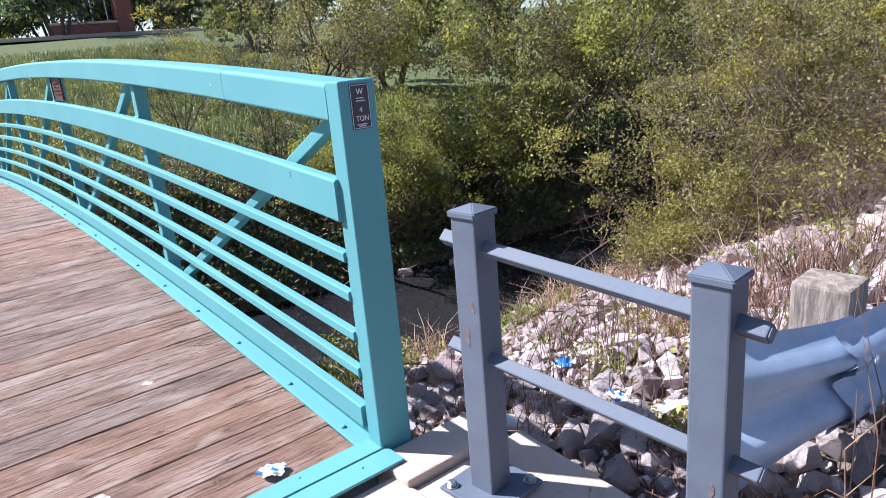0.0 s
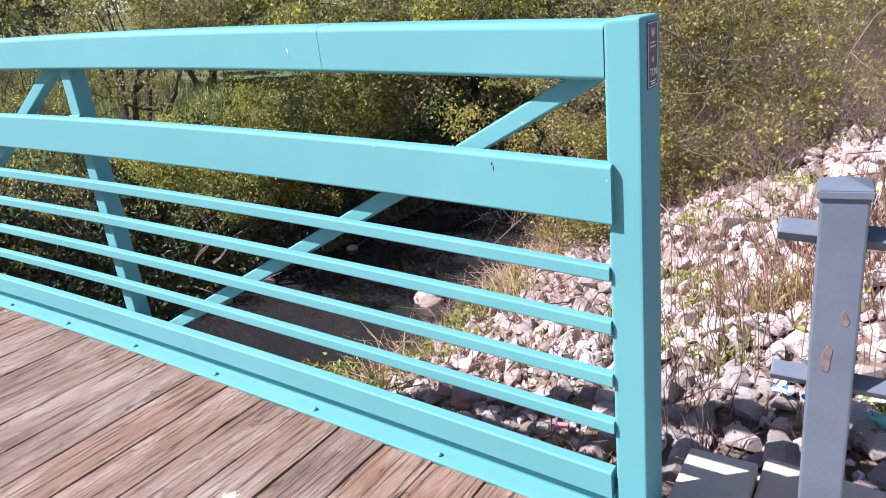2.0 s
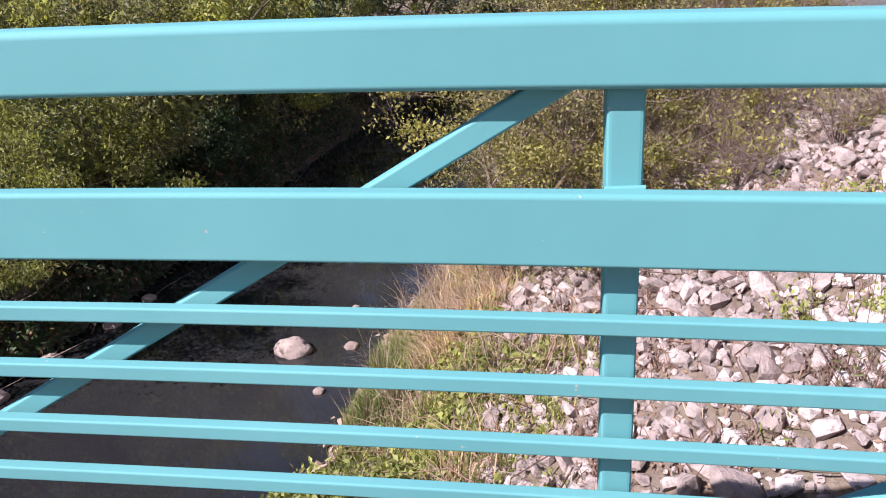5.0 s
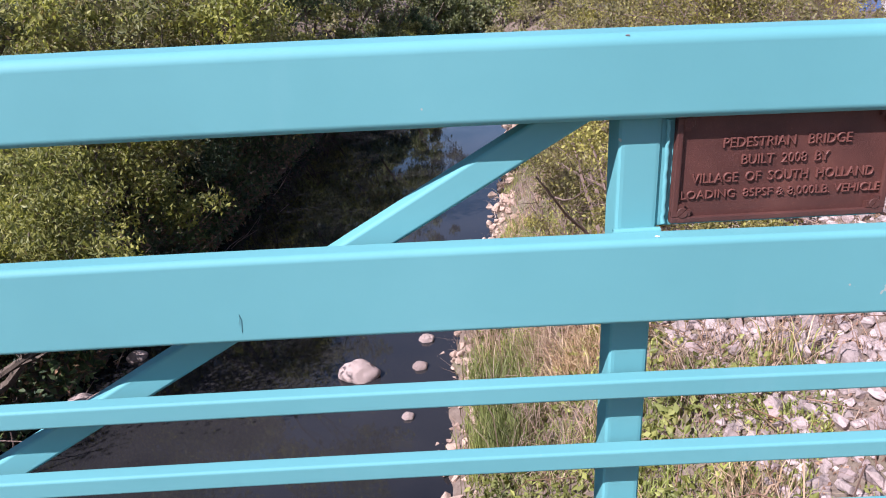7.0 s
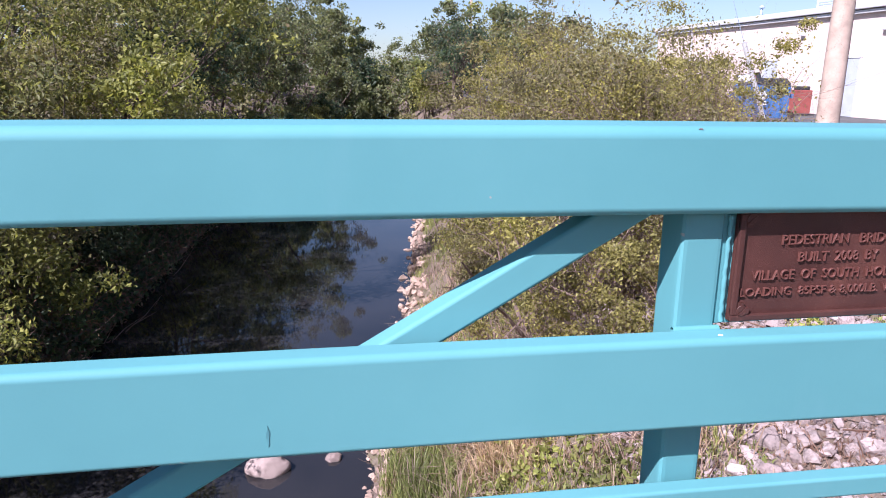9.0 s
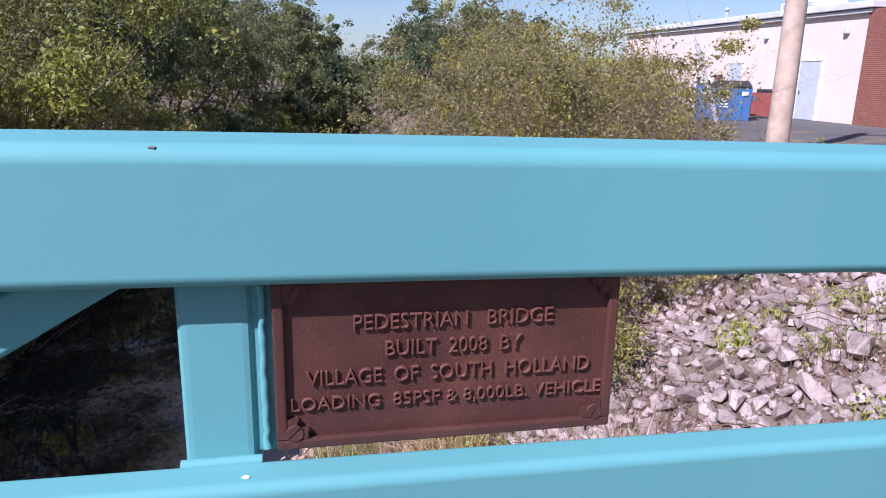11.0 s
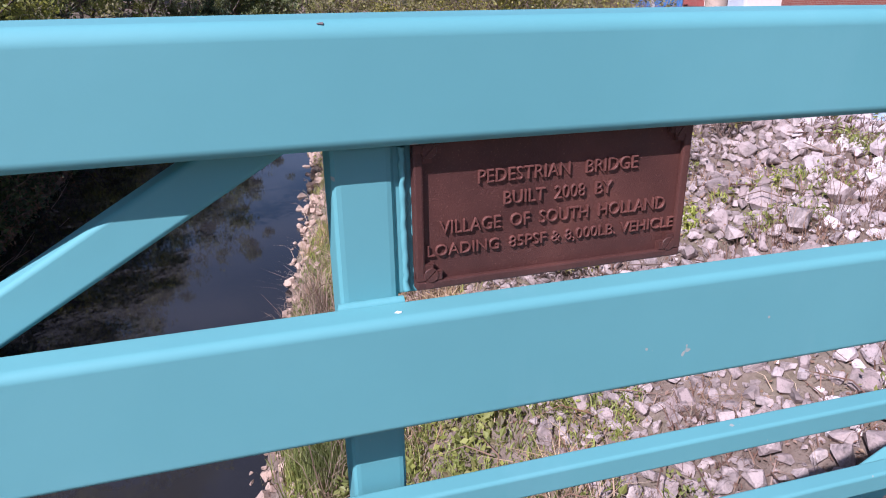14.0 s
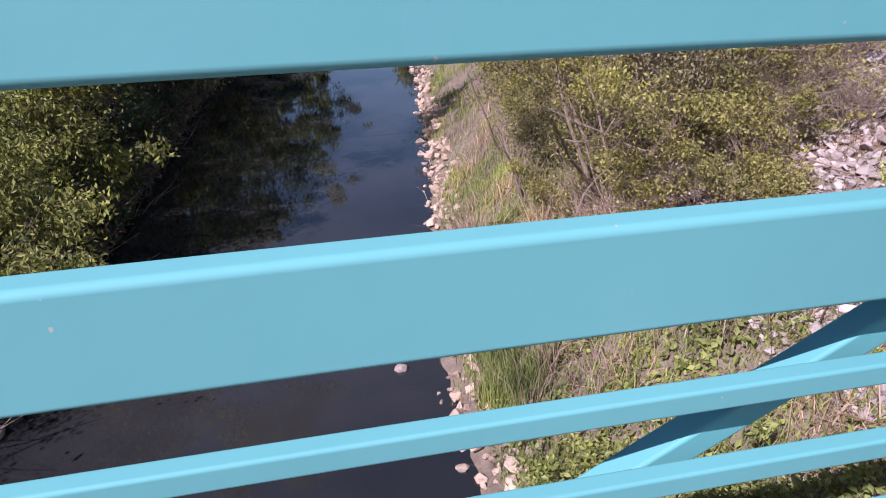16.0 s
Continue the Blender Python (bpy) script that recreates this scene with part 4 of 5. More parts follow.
tree("leaning_tree", "leaning tree with thin leaves coloured as sunlit over the water", "tree", (-11.2, 10.2, float(ground_z(-11.2, 10.2))), 3, 4.4, 0.5, 9000, 0.11, LEAF_SUN_PAINTED, 151, BARK, 0.06,
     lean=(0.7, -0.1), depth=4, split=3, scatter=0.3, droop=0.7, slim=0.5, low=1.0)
for i, (x, y, h) in enumerate(((-12.0, 4.6, 3.2), (-13.2, 6.0, 3.4), (-12.8, 3.2, 2.2), (-15.5, 4.6, 3.5), (-14.0, 1.5, 2.0), (-20.0, 8.5, 3.8), (-18.5, 7.0, 3.2), (-21.5, 10.2, 4.2), (-17.0, 9.2, 3.6), (-22.0, 6.4, 2.8), (-25.0, 8.2, 3.0))):
    z = float(ground_z(x, y)) - 0.05
    tree("bare_shrub", "grey leafless shrub on the grassy far bank", "shrub", (x, y, z), 7, h, 0.9, 1400, 0.06, LEAF_BUSH, 160 + i, BARK, 0.018, depth=3, split=4, scatter=0.2, group="bare shrubs on the far bank")
F = "full-crowned spring tree, distant backdrop and unseen skylight screen"
# The last eleven are unseen behind the camera, added to cut skylight on rails.
far = [(3.3, 57, 4.5), (2.0, 50, 4.5), (4.6, 61, 5), (-1.0, 58, 6), (1.8, 66, 7), (-3.6, 76, 8), (3.6, 46, 8), (9, 52, 8), (6, 62, 9), (12, 70, 10), (-3, 68, 9), (-1, 82, 10), (9, 90, 10), (3, 104, 11), (14, 110, 11), (-12, 60, 11), (-9, 78, 11), (-4, 96, 11), (0, 120, 12), (8, 130, 12),
       (20, 95, 10), (28, 120, 11), (-22, 40, 10), (-26, 26, 9), (-30, 14, 8), (-34, 30, 9), (-24, 58, 11), (-56, 2, 8), (-58, 14, 9), (-57, 26, 9), (-56, -10, 8), (-61, 7, 11), (-60, 4, 10), (-62, 11, 11), (-62, 16, 12), (-61, 20, 11), (-63, 25, 12), (-62, 30, 11), (-64, 36, 12), (-66, 0, 12), (-66, 13, 13), (-67, 21, 13), (-45, 8.6, 7), (-38, 44, 9), (-50, 44, 10), (-3, -15, 8), (3, -14, 7), (9, -15, 8), (16, -12, 8), (-10, -24, 9), (-18, -30, 10), (-26, -24, 9), (22, -6, 8), (-4, -24, 9), (5, -24, 9), (13, -22, 9)]
for i, (x, y, h) in enumerate(far):
    z = float(ground_z(x, y)) - 0.1
    tree("far_and_screen_tree", F, "tree", (x, y, z), 3, h, 0.9, 5200 if x > -50 else 9000, 0.34 if y > 50 or x < -20 else 0.22, (LEAF_TREE, LEAF_YELLOW, LEAF_DEEP, LEAF_TREE)[i % 4], 200 + i, BARK, 0.14, depth=3, split=4, scatter=0.55, group="distant trees", low=0.8)

for i, (x, y, h) in enumerate(((-4.95, 2.6, 1.6), (-4.5, 2.2, 1.5), (-4.35, 3.0, 1.2), (-3.9, 2.3, 1.3), (-4.75, 3.3, 0.9), (-3.5, 1.8, 1.0), (-5.05, 2.0, 1.6), (-4.2, 1.7, 1.4))):
    z = float(ground_z(x, y)) - 0.05
    tree("weed_bush", "tall leafy green weeds at the water's edge", "weeds", (x, y, z), 9, h, 0.8, 2400, 0.058, WEED, 180 + i, BARK2, 0.007, depth=2, split=4, scatter=0.11, group="tall weeds by the water", low=0.15)

# ---- grass, weeds, reeds ----
rg = np.random.default_rng(11)


def spots(n, x0, x1, y0, y1, keep):
    x, y = rg.uniform(x0, x1, n), rg.uniform(y0, y1, n)
    m = keep(x, y)
    x, y = x[m], y[m]
    return np.stack([x, y, ground_z(x, y) + ground_rough(x, y) - 0.02], 1)


def d_right(x, y):
    return x - np.interp(y, EDGE_Y, EDGE_R)


def patch(x, y, f=1.3, o=0.0):
    return 0.5 + 0.5 * np.sin(x * f * 1.7 + 2.1 * np.sin(y * f + o)) * np.sin(y * f * 1.3 + o + 1.7 * np.sin(x * f))


def clumps(n, per, spread, *box):
    c = spots(n, *box)
    p = np.repeat(c, per, 0)
    p[:, :2] += rg.normal(size=(len(p), 2)) * spread
    p[:, 2] = ground_z(p[:, 0], p[:, 1]) + ground_rough(p[:, 0], p[:, 1]) - 0.02
    return p


def stuff(name, label, category, pairs, m):
    v, t = joined(pairs)
    return tagged(put(name, fast_tris(name, v, t, m)), label, category, kind="stuff")


def rock_edge(y):
    """How far above the waterline the white rocks begin."""
    return np.interp(y, [2.2, 3.4, 4.6], [3.35, 2.6, 1.95])


strip_zone = lambda x, y: (d_right(x, y) > 0.25) & (d_right(x, y) < np.minimum(rock_edge(y), 2.45) + 0.1 + 0.4 * np.sin(y * 1.9))
stuff("bank_grass", "fresh green grass along the creek edge", "grass", [
    blades(clumps(360, 40, 0.11, -5.2, -1.0, 0.6, 22, lambda x, y: strip_zone(x, y) & (patch(x, y) > 0.30)), 0.30, 0.006, rg, 0.45),
    blades(spots(50000, -5.2, -1.5, 0.5, 12, lambda x, y: (d_right(x, y) > 0.2) & (d_right(x, y) < np.minimum(rock_edge(y), 2.45) + 0.2 + 0.4 * np.sin(y * 2.3))), 0.11, 0.008, rg, 0.7),
    blades(clumps(34, 80, 0.10, -4.65, -4.0, 4.6, 6.6, lambda x, y: d_right(x, y) > 0.3), 0.48, 0.006, rg, 0.35),
    blades(spots(9000, -5.2, 2, 5, 24, lambda x, y: (d_right(x, y) > 0.3) & (d_right(x, y) < 2.6)), 0.28, 0.007, rg, 0.5)], GRASS)
stuff("creek_reeds", "dry straw-coloured grass and fallen reeds on the bank", "grass", [
    blades(clumps(270, 40, 0.15, -5.1, -1.4, 1.0, 16, lambda x, y: strip_zone(x, y) & (patch(x, y, 1.1, 2.0) > 0.45)), 0.45, 0.005, rg, 1.0),
    blades(clumps(22, 30, 0.05, -4.9, -3.4, 4.2, 8.5, strip_zone), 0.85, 0.005, rg, 0.7),
    blades(clumps(60, 60, 0.13, -4.0, -3.0, 4.9, 7.2, lambda x, y: d_right(x, y) > 0.9), 0.45, 0.005, rg, 1.0),
    blades(clumps(170, 12, 0.16, -2.6, 1.6, 1.2, 9.5, lambda x, y: (d_right(x, y) > 2.0)), 0.16, 0.004, rg, 1.1)], DRYGRASS)
low = clumps(420, 30, 0.10, -5.2, -1.6, 0.9, 9, lambda x, y: strip_zone(x, y) & (patch(x, y, 1.6, 1.0) > 0.25))
low[:, 2] += rg.uniform(0.03, 0.22, len(low))
wd = clumps(120, 24, 0.055, -3.2, 1.8, 1.0, 8.5, lambda x, y: (d_right(x, y) > 2.0) & (patch(x, y, 1.4, 4.0) > 0.5))
wd[:, 2] += rg.uniform(0.10, 0.26, len(wd))
stuff("bank_weeds", "low leafy green weeds between the stones", "weeds", [leaves(low, 0.075, rg, -0.2, 0.6), leaves(wd, 0.055, rg, -0.5, 0.35)], WEED)
tufts = clumps(300, 70, 0.07, -3.0, 2.4, 0.9, 9.0, lambda x, y: (d_right(x, y) > 2.0) & (patch(x, y, 1.1, 3.0) > 0.55))
tuft_tops = tufts[::2] + np.stack([rg.normal(size=len(tufts[::2])) * 0.02, rg.normal(size=len(tufts[::2])) * 0.02, rg.uniform(0.05, 0.16, len(tufts[::2]))], 1)
stuff("lime_tufts", "lime-green leafy tufts growing between the rocks", "weeds", [blades(tufts, 0.12, 0.006, rg, 0.8), leaves(tuft_tops, 0.045, rg, -0.2, 0.5)], LIME)
dead = clumps(270, 44, 0.12, -3.0, 1.8, 0.6, 6.5, lambda x, y: (d_right(x, y) > 2.2) & ((y > 0.62) | (x < -0.35)) & (patch(x, y, 1.5, 0.4) > 0.50))
stuff("dead_weeds", "russet dead weeds matted over the rocks", "weeds", [blades(dead, 0.20, 0.005, rg, 1.2)], RUSSET)
litter_spots = spots(13000, -3.3, 1.8, 0.7, 7.0, lambda x, y: (d_right(x, y) > 2.0) & ((y > 0.7) | (x < -0.4)))
litter_spots[:, 2] += rg.uniform(0.0, 0.07, len(litter_spots))
stuff("leaf_litter", "brown dead leaves and bark crumbs between the rocks", "leaf litter", [leaves(litter_spots, 0.034, rg, 0.0, 0.6)], RUSSET)
thicket = clumps(20, 60, 0.13, -0.2, 0.75, 1.5, 3.3, lambda x, y: d_right(x, y) > 3.0)
stuff("russet_thicket", "pinkish dead brush standing between the white rocks", "weeds", [blades(thicket, 0.34, 0.004, rg, 0.9)], RUSSET)
stems = clumps(60, 6, 0.12, -0.9, 1.5, 1.0, 3.6, lambda x, y: d_right(x, y) > 3.6)
tubes = []
for p in stems:
    h = rg.uniform(0.25, 0.70)
    q = [p, p + [rg.normal() * 0.03, rg.normal() * 0.03, h * 0.5], p + [rg.normal() * 0.09, rg.normal() * 0.09, h]]
    tubes.append(tube(q, [0.0026, 0.0022, 0.0012], 4))
for p in clumps(40, 3, 0.25, -4.2, 0.8, 1.4, 8, lambda x, y: d_right(x, y) > 0.8):
    a, h = rg.uniform(0, 6.3), rg.uniform(0.3, 0.9)
    q = [p + [0, 0, 0.12], p + [math.cos(a) * h * 0.5, math.sin(a) * h * 0.5, 0.17], p + [math.cos(a + 0.3) * h, math.sin(a + 0.3) * h, 0.13]]
    tubes.append(tube(q, [0.006, 0.005, 0.002], 4))
stuff("dead_stalks", "thin brown dead stalks and fallen twigs on the rocks", "stalks", tubes, RUSSET)
far_g = spots(60000, -34, -10.9, -8, 12, lambda x, y: (np.interp(y, EDGE_Y, EDGE_L) - x) > 0.5)
stuff("far_bank_grass", "rough olive grass on the far bank", "grass", [blades(far_g, 0.36, 0.016, rg, 0.5)], LAWN)
dk = spots(34000, -14, -9.6, -2, 24, lambda x, y: (np.interp(y, EDGE_Y, EDGE_L) - x) > -0.1)
dk[:, 2] += rg.uniform(0.0, 0.5, len(dk))
stuff("far_bank_brush", "dark undergrowth below the trees", "undergrowth", [leaves(dk, 0.13, rg, 0.1, 0.5)], LEAF_DEEP)

edge = spots(70000, -13.2, -8.4, -3, 34, lambda x, y: ((np.interp(y, EDGE_Y, EDGE_L) - x) > -0.15) & ((np.interp(y, EDGE_Y, EDGE_L) - x) < 2.6))
edge[:, 2] += rg.uniform(0.0, 0.5, len(edge))
half = rg.random(len(edge)) < 0.45
stuff("waterline_brush", "dull leaves and dead brush along the far waterline", "undergrowth", [leaves(edge[half], 0.12, rg, 0.3, 0.4)], RUSSET)
stuff("bank_ivy", "dark green creepers covering the far bank", "undergrowth", [leaves(edge[~half], 0.14, rg, 0.3, 0.6)], LEAF_DEEP)
twigs = []
for p in spots(1300, -12.2, -8.4, -3, 32, lambda x, y: ((np.interp(y, EDGE_Y, EDGE_L) - x) > -0.2) & ((np.interp(y, EDGE_Y, EDGE_L) - x) < 0.9)):
    d = np.array([rg.normal() * 0.5 + 0.4, rg.normal() * 0.5, rg.uniform(0.2, 0.9)]) * rg.uniform(0.4, 1.0)
    twigs.append(tube([p, p + d * 0.5 + rg.normal(size=3) * 0.06, p + d], [0.014, 0.010, 0.004], 4))
stuff("waterline_twigs", "tangled grey-pink dead twigs hanging over the far waterline", "twigs", twigs, BARK2)

# ---- buildings and yard ----
build = thing("warehouse", "long pink-beige flat-roofed building with a pale roof edge", "building", at=Matrix.Translation((13.5, 20.0, 0.2)))
put("wall", block("wall", (16, 18, 3.75), STUCCO, 0.02, centre=(8.0, 9.0, 1.875)), build)
put("brick_pier", block("brick_pier", (10, 7.0, 3.7), BRICK, 0.02, centre=(4.92, -3.5, 1.85)), build, "red-brown brick end wall")
put("roof", block("roof", (16.5, 18.5, 0.22), TRIM, 0.03, centre=(8.0, 9.0, 3.86)), build)
put("gutter", block("gutter", (0.14, 18.3, 0.12), TRIM, 0.02, centre=(-0.08, 9.0, 3.66)), build)
for y, w, h in ((2.45, 1.0, 2.05), (7.1, 0.9, 2.0)):
    d = put("door", block("door", (0.06, w, h), DOORP, 0.01, centre=(-0.02, y, h / 2 + 0.02)), build)
    for cy in (y - w / 2 - 0.05, y + w / 2 + 0.05):
        put("door_frame", block("door_frame", (0.10, 0.08, h + 0.08), TRIM, 0.01, centre=(-0.02, cy, h / 2 + 0.04)), d)
    put("door_frame", block("door_frame", (0.10, w + 0.18, 0.08), TRIM, 0.01, centre=(-0.02, y, h + 0.08)), d)
    put("door_handle", block("door_handle", (0.06, 0.05, 0.12), STEEL, 0.01, centre=(-0.07, y + w * 0.38, 1.0)), d)
for y in (0.9, 5.2, 12.5):
    put("wall_lamp", block("wall_lamp", (0.14, 0.2, 0.24), TRIM, 0.03, centre=(-0.08, y, 3.1)), build)
for y in (3.3, 14.0):
    put("downpipe", block("downpipe", (0.09, 0.09, 3.6), TRIM, 0.02, centre=(-0.06, y, 1.8)), build)
unit = thing("roof_unit", "grey boxy air conditioning unit on the flat roof", "roof unit", at=Matrix.Translation((17.2, 27.6, 4.17)))
put("body", block("body", (1.6, 2.2, 0.75), TRIM, 0.03, centre=(0, 0, 0.375)), unit)
for i in range(6):
    put("louvre", block("louvre", (0.02, 1.9, 0.05), GALV, 0.005, centre=(-0.81, 0, 0.14 + i * 0.1)), unit)
vent = thing("roof_vent", "small grey pipe vent on the flat roof", "vent", at=Matrix.Translation((14.6, 30.0, 4.17)))
put("pipe", spin("pipe", [(0.06, 0), (0.06, 0.5)], GALV, 12), vent)
put("hood", spin("hood", [(0.12, 0.48), (0.13, 0.55), (0.02, 0.64)], GALV, 12), vent)

bin_ = thing("dumpster", "blue steel dumpster with a raised black lid over rubbish", "dumpster", at=pose(9.85, 22.1, 0.215, 0, 0, -28))


def dumpster_body():
    bm = bmesh.new()
    w, d0, d1, h0, h1 = 0.86, 0.62, 0.62, 1.10, 1.28
    vs = [bm.verts.new(c) for c in ((-w, -d0, 0), (w, -d0, 0), (w, d0, 0), (-w, d0, 0), (-w - .03, -d1, h0), (w + .03, -d1, h0), (w + .03, d1, h1), (-w - .03, d1, h1))]
    for f in ((3, 2, 1, 0), (0, 1, 5, 4), (1, 2, 6, 5), (2, 3, 7, 6), (3, 0, 4, 7), (4, 5, 6, 7)):
        bm.faces.new([vs[i] for i in f])
    bmesh.ops.bevel(bm, geom=bm.edges[:], offset=0.015, segments=2, affect="EDGES")
    return from_bm("body", bm, BLUE_BIN)


body = put("body", dumpster_body(), bin_)
for x in (-0.6, -0.2, 0.2, 0.6):
    put("rib", block("rib", (0.05, 0.04, 1.0), BLUE_BIN, 0.008, centre=(x, -0.635, 0.52)), body)
put("fork_pocket", block("fork_pocket", (0.12, 1.0, 0.14), BLUE_BIN, 0.01, centre=(-0.95, 0, 0.75)), body)
put("fork_pocket", block("fork_pocket", (0.12, 1.0, 0.14), BLUE_BIN, 0.01, centre=(0.95, 0, 0.75)), body)
put("lid", block("lid", (0.86, 1.3, 0.035), BLACK_LID, 0.012), bin_, at=pose(0.44, -0.02, 1.24, 8, 0, 0))
put("lid", block("lid", (0.86, 1.3, 0.035), BLACK_LID, 0.012), bin_, at=pose(-0.44, 0.06, 1.30, 16, -8, 0))
for a in range(5):
    put("emblem_petal", spin("emblem_petal", [(0.07, 0), (0.07, 0.004)], WHITEP, 12), bin_, at=pose(0.02 + 0.085 * math.cos(a * 1.2566), -0.66, 0.76 + 0.085 * math.sin(a * 1.2566), 90, 0, 0))
for z, w in ((0.56, 0.26), (0.47, 0.30)):
    put("bar", block("bar", (w, 0.004, 0.045), WHITEP, 0, centre=(0.02, -0.662, z)), bin_)
for x in (-0.66, 0.66):
    put("notice", block("notice", (0.2, 0.004, 0.13), WHITEP, 0, centre=(x, -0.662, 0.92)), bin_)
for i, (x, y, m) in enumerate(((-0.62, 0.1, WHITEP), (-0.3, 0.2, REDP), (-0.45, -0.1, WHITEP))):
    put("rubbish_bag", block("rubbish_bag", (0.35, 0.3, 0.25), m, 0.08, 3), bin_, at=pose(x, y, 1.30, 20 * i, 12, 30 * i))
drum = thing("grease_bin", "small dull red steel bin beside the dumpster", "bin", at=pose(12.15, 23.15, 0.215, 0, 0, -28))
put("body", block("body", (0.75, 0.6, 0.85), REDP, 0.02, centre=(0, 0, 0.5)), drum)
put("lid", block("lid", (0.5, 0.4, 0.14), BLACK_LID, 0.03, centre=(0.05, 0, 0.99)), drum)

pole = thing("utility_pole", "tall weathered wooden utility pole beside the rocky bank", "pole", at=Matrix.Translation((4.2, 11.25, 0.1)))
pts = [(0, 0, z) for z in (-0.4, 0.5, 2, 4, 6, 8.5)]
v, t = tube(pts, [0.215, 0.208, 0.195, 0.18, 0.17, 0.15], 20)
me = fast_tris("shaft", v, t, POLEW)
me.polygons.foreach_set("use_smooth", [True] * len(me.polygons))
put("shaft", me, pole)
put("crossarm", block("crossarm", (2.4, 0.10, 0.12), POLEW, 0.01, centre=(0, -0.2, 7.9)), pole)
guy = thing("guy_wire", "taut steel guy wire with a pale plastic guard", "wire")
a, b = Vector((3.76, 12.2, 0.12)), Vector((1.51, 12.2, 5.5))
v, t = tube([a, b], [0.006, 0.006], 6)
put("wire", fast_tris("wire", v, t, GALV), guy)
v, t = tube([a.lerp(b, 0.02), a.lerp(b, 0.40)], [0.045, 0.045], 10)
put("guard_sleeve", fast_tris("guard_sleeve", v, t, TRIM), guy)
fp = thing("utility_pole", "distant wooden utility pole above the trees", "pole", at=Matrix.Translation((12, 85, 0.1)))
v, t = tube([(0, 0, -0.3), (0, 0, 13)], [0.16, 0.12], 10)
put("shaft", fast_tris("shaft", v, t, POLEW), fp)
put("crossarm", block("crossarm", (2.6, 0.12, 0.14), POLEW, 0.01, centre=(0, 0, 12.4)), fp)

brick = thing("brick_gateway", "red brick wall and piers with pale stone caps across the street", "wall", at=Matrix.Translation((-54.0, 12.2, 3.5)))
put("wall", block("wall", (0.5, 5.0, 0.9), BRICK, 0.02, centre=(0, 0, 0.45)), brick)
put("coping", block("coping", (0.7, 5.2, 0.16), CONCRETE, 0.03, centre=(0, 0, 0.98)), brick)
for y in (2.6,):
    put("pier", block("pier", (1.1, 1.1, 3.6), BRICK, 0.02, centre=(0, y, 1.8)), brick)
    put("pier_cap", block("pier_cap", (1.3, 1.3, 0.2), CONCRETE, 0.03, centre=(0, y, 3.7)), brick)
for i in range(4):
    put("rail_post", block("rail_post", (0.06, 0.06, 1.6), TRIM, 0.01, centre=(0, -1.5 + i, 1.8)), brick)

# ---- litter ----


def scrap(name, label, category, at, size, m, seed, flat=0.45, second=None):
    """A crumpled piece of film or paper."""
    rnd = np.random.default_rng(seed)
    n = 15
    g = np.linspace(-1, 1, n)
    X, Y = np.meshgrid(g, g)
    kx, ky, kp = rnd.normal(size=6) * 2.6, rnd.normal(size=6) * 2.6, rnd.uniform(0, 6.3, 6)
    Z = sum(np.abs(np.sin(X * p + Y * q + o)) for p, q, o in zip(kx, ky, kp)) * flat * 0.14 + rnd.normal(size=(n, n)) * flat * 0.04
    edge = 1 - 0.12 * np.sin(2 * np.arctan2(Y, X) + kp[0]) - 0.08 * np.sin(5 * np.arctan2(Y, X) + kp[1]) - 0.24 * (np.maximum(np.abs(X), np.abs(Y)) * np.hypot(X, Y) > 1.05)
    X, Y = X * edge + rnd.normal(size=X.shape) * 0.03, Y * edge * (0.6 + 0.3 * rnd.random()) + rnd.normal(size=Y.shape) * 0.03
    Z = Z - Z.min()
    v = np.stack([X, Y, Z], -1).reshape(-1, 3) * size
    i = np.arange(n * n).reshape(n, n)
    q = np.stack([i[:-1, :-1], i[:-1, 1:], i[1:, 1:], i[1:, :-1]], -1).reshape(-1, 4)
    v2 = np.concatenate([v, v - [0, 0, size * 0.02]])
    f = [tuple(a) for a in q] + [tuple(a[::-1] + n * n) for a in q]
    me = data(name, v2, f, m)
    if second:
        me.materials.append(second)
        me.polygons.foreach_set("material_index", [int(math.sin(p.center.x * 3.6 / size + seed) * math.cos(p.center.y * 4.2 / size) > 0.45) for p in me.polygons])
    return tagged(put(name, me, at=at), label, category)


def on_bank(x, y, lift=0.10):
    return float(ground_z(x, y)) + lift


scrap("wrapper", "crumpled blue and white plastic wrapper on the deck", "litter", pose(-0.165, -0.375, 0.012, 0, 0, 30), 0.048, WHITEP, 1, 0.8, BLUEP)
scrap("paper_scrap", "small white paper scrap on the deck planks", "litter", pose(-0.45, -0.90, 0.0235, 0, 4, 10), 0.034, WHITEP, 2, 0.12)
scrap("paper_scrap", "pale torn wood splinter lying on the deck planks", "litter", pose(-1.17, -0.50, 0.069, 0, 4, 60), 0.030, PALEWOOD, 3, 0.25)
for i, (x, y, s, m, m2, lab) in enumerate(((-0.50, 1.60, 0.045, BLUEP, None, "torn bright blue plastic scrap among the rocks"), (0.30, 1.12, 0.05, WHITEP, BLUEP, "blue and white plastic bag scrap on the rocks"),
                                           (0.18, 1.20, 0.05, WHITEP, BLUEP, "white and blue plastic bag caught on the rocks"), (-2.55, 1.66, 0.14, WHITEP, None, "crumpled white plastic bag on the rocks"),
                                           (-2.35, 1.60, 0.13, WHITEP, None, "dirty white plastic sheet on the rocks"), (-0.78, 1.08, 0.05, PINKP, None, "small pink paper scrap among the rocks"),
                                           (0.52, 1.13, 0.075, WHITEP, None, "white plastic sheet among the rocks"))):
    scrap("plastic_scrap", lab, "litter", pose(x, y, on_bank(x, y, 0.09), 15, 10, 40 * i), s, m, 10 + i, 0.6, m2)
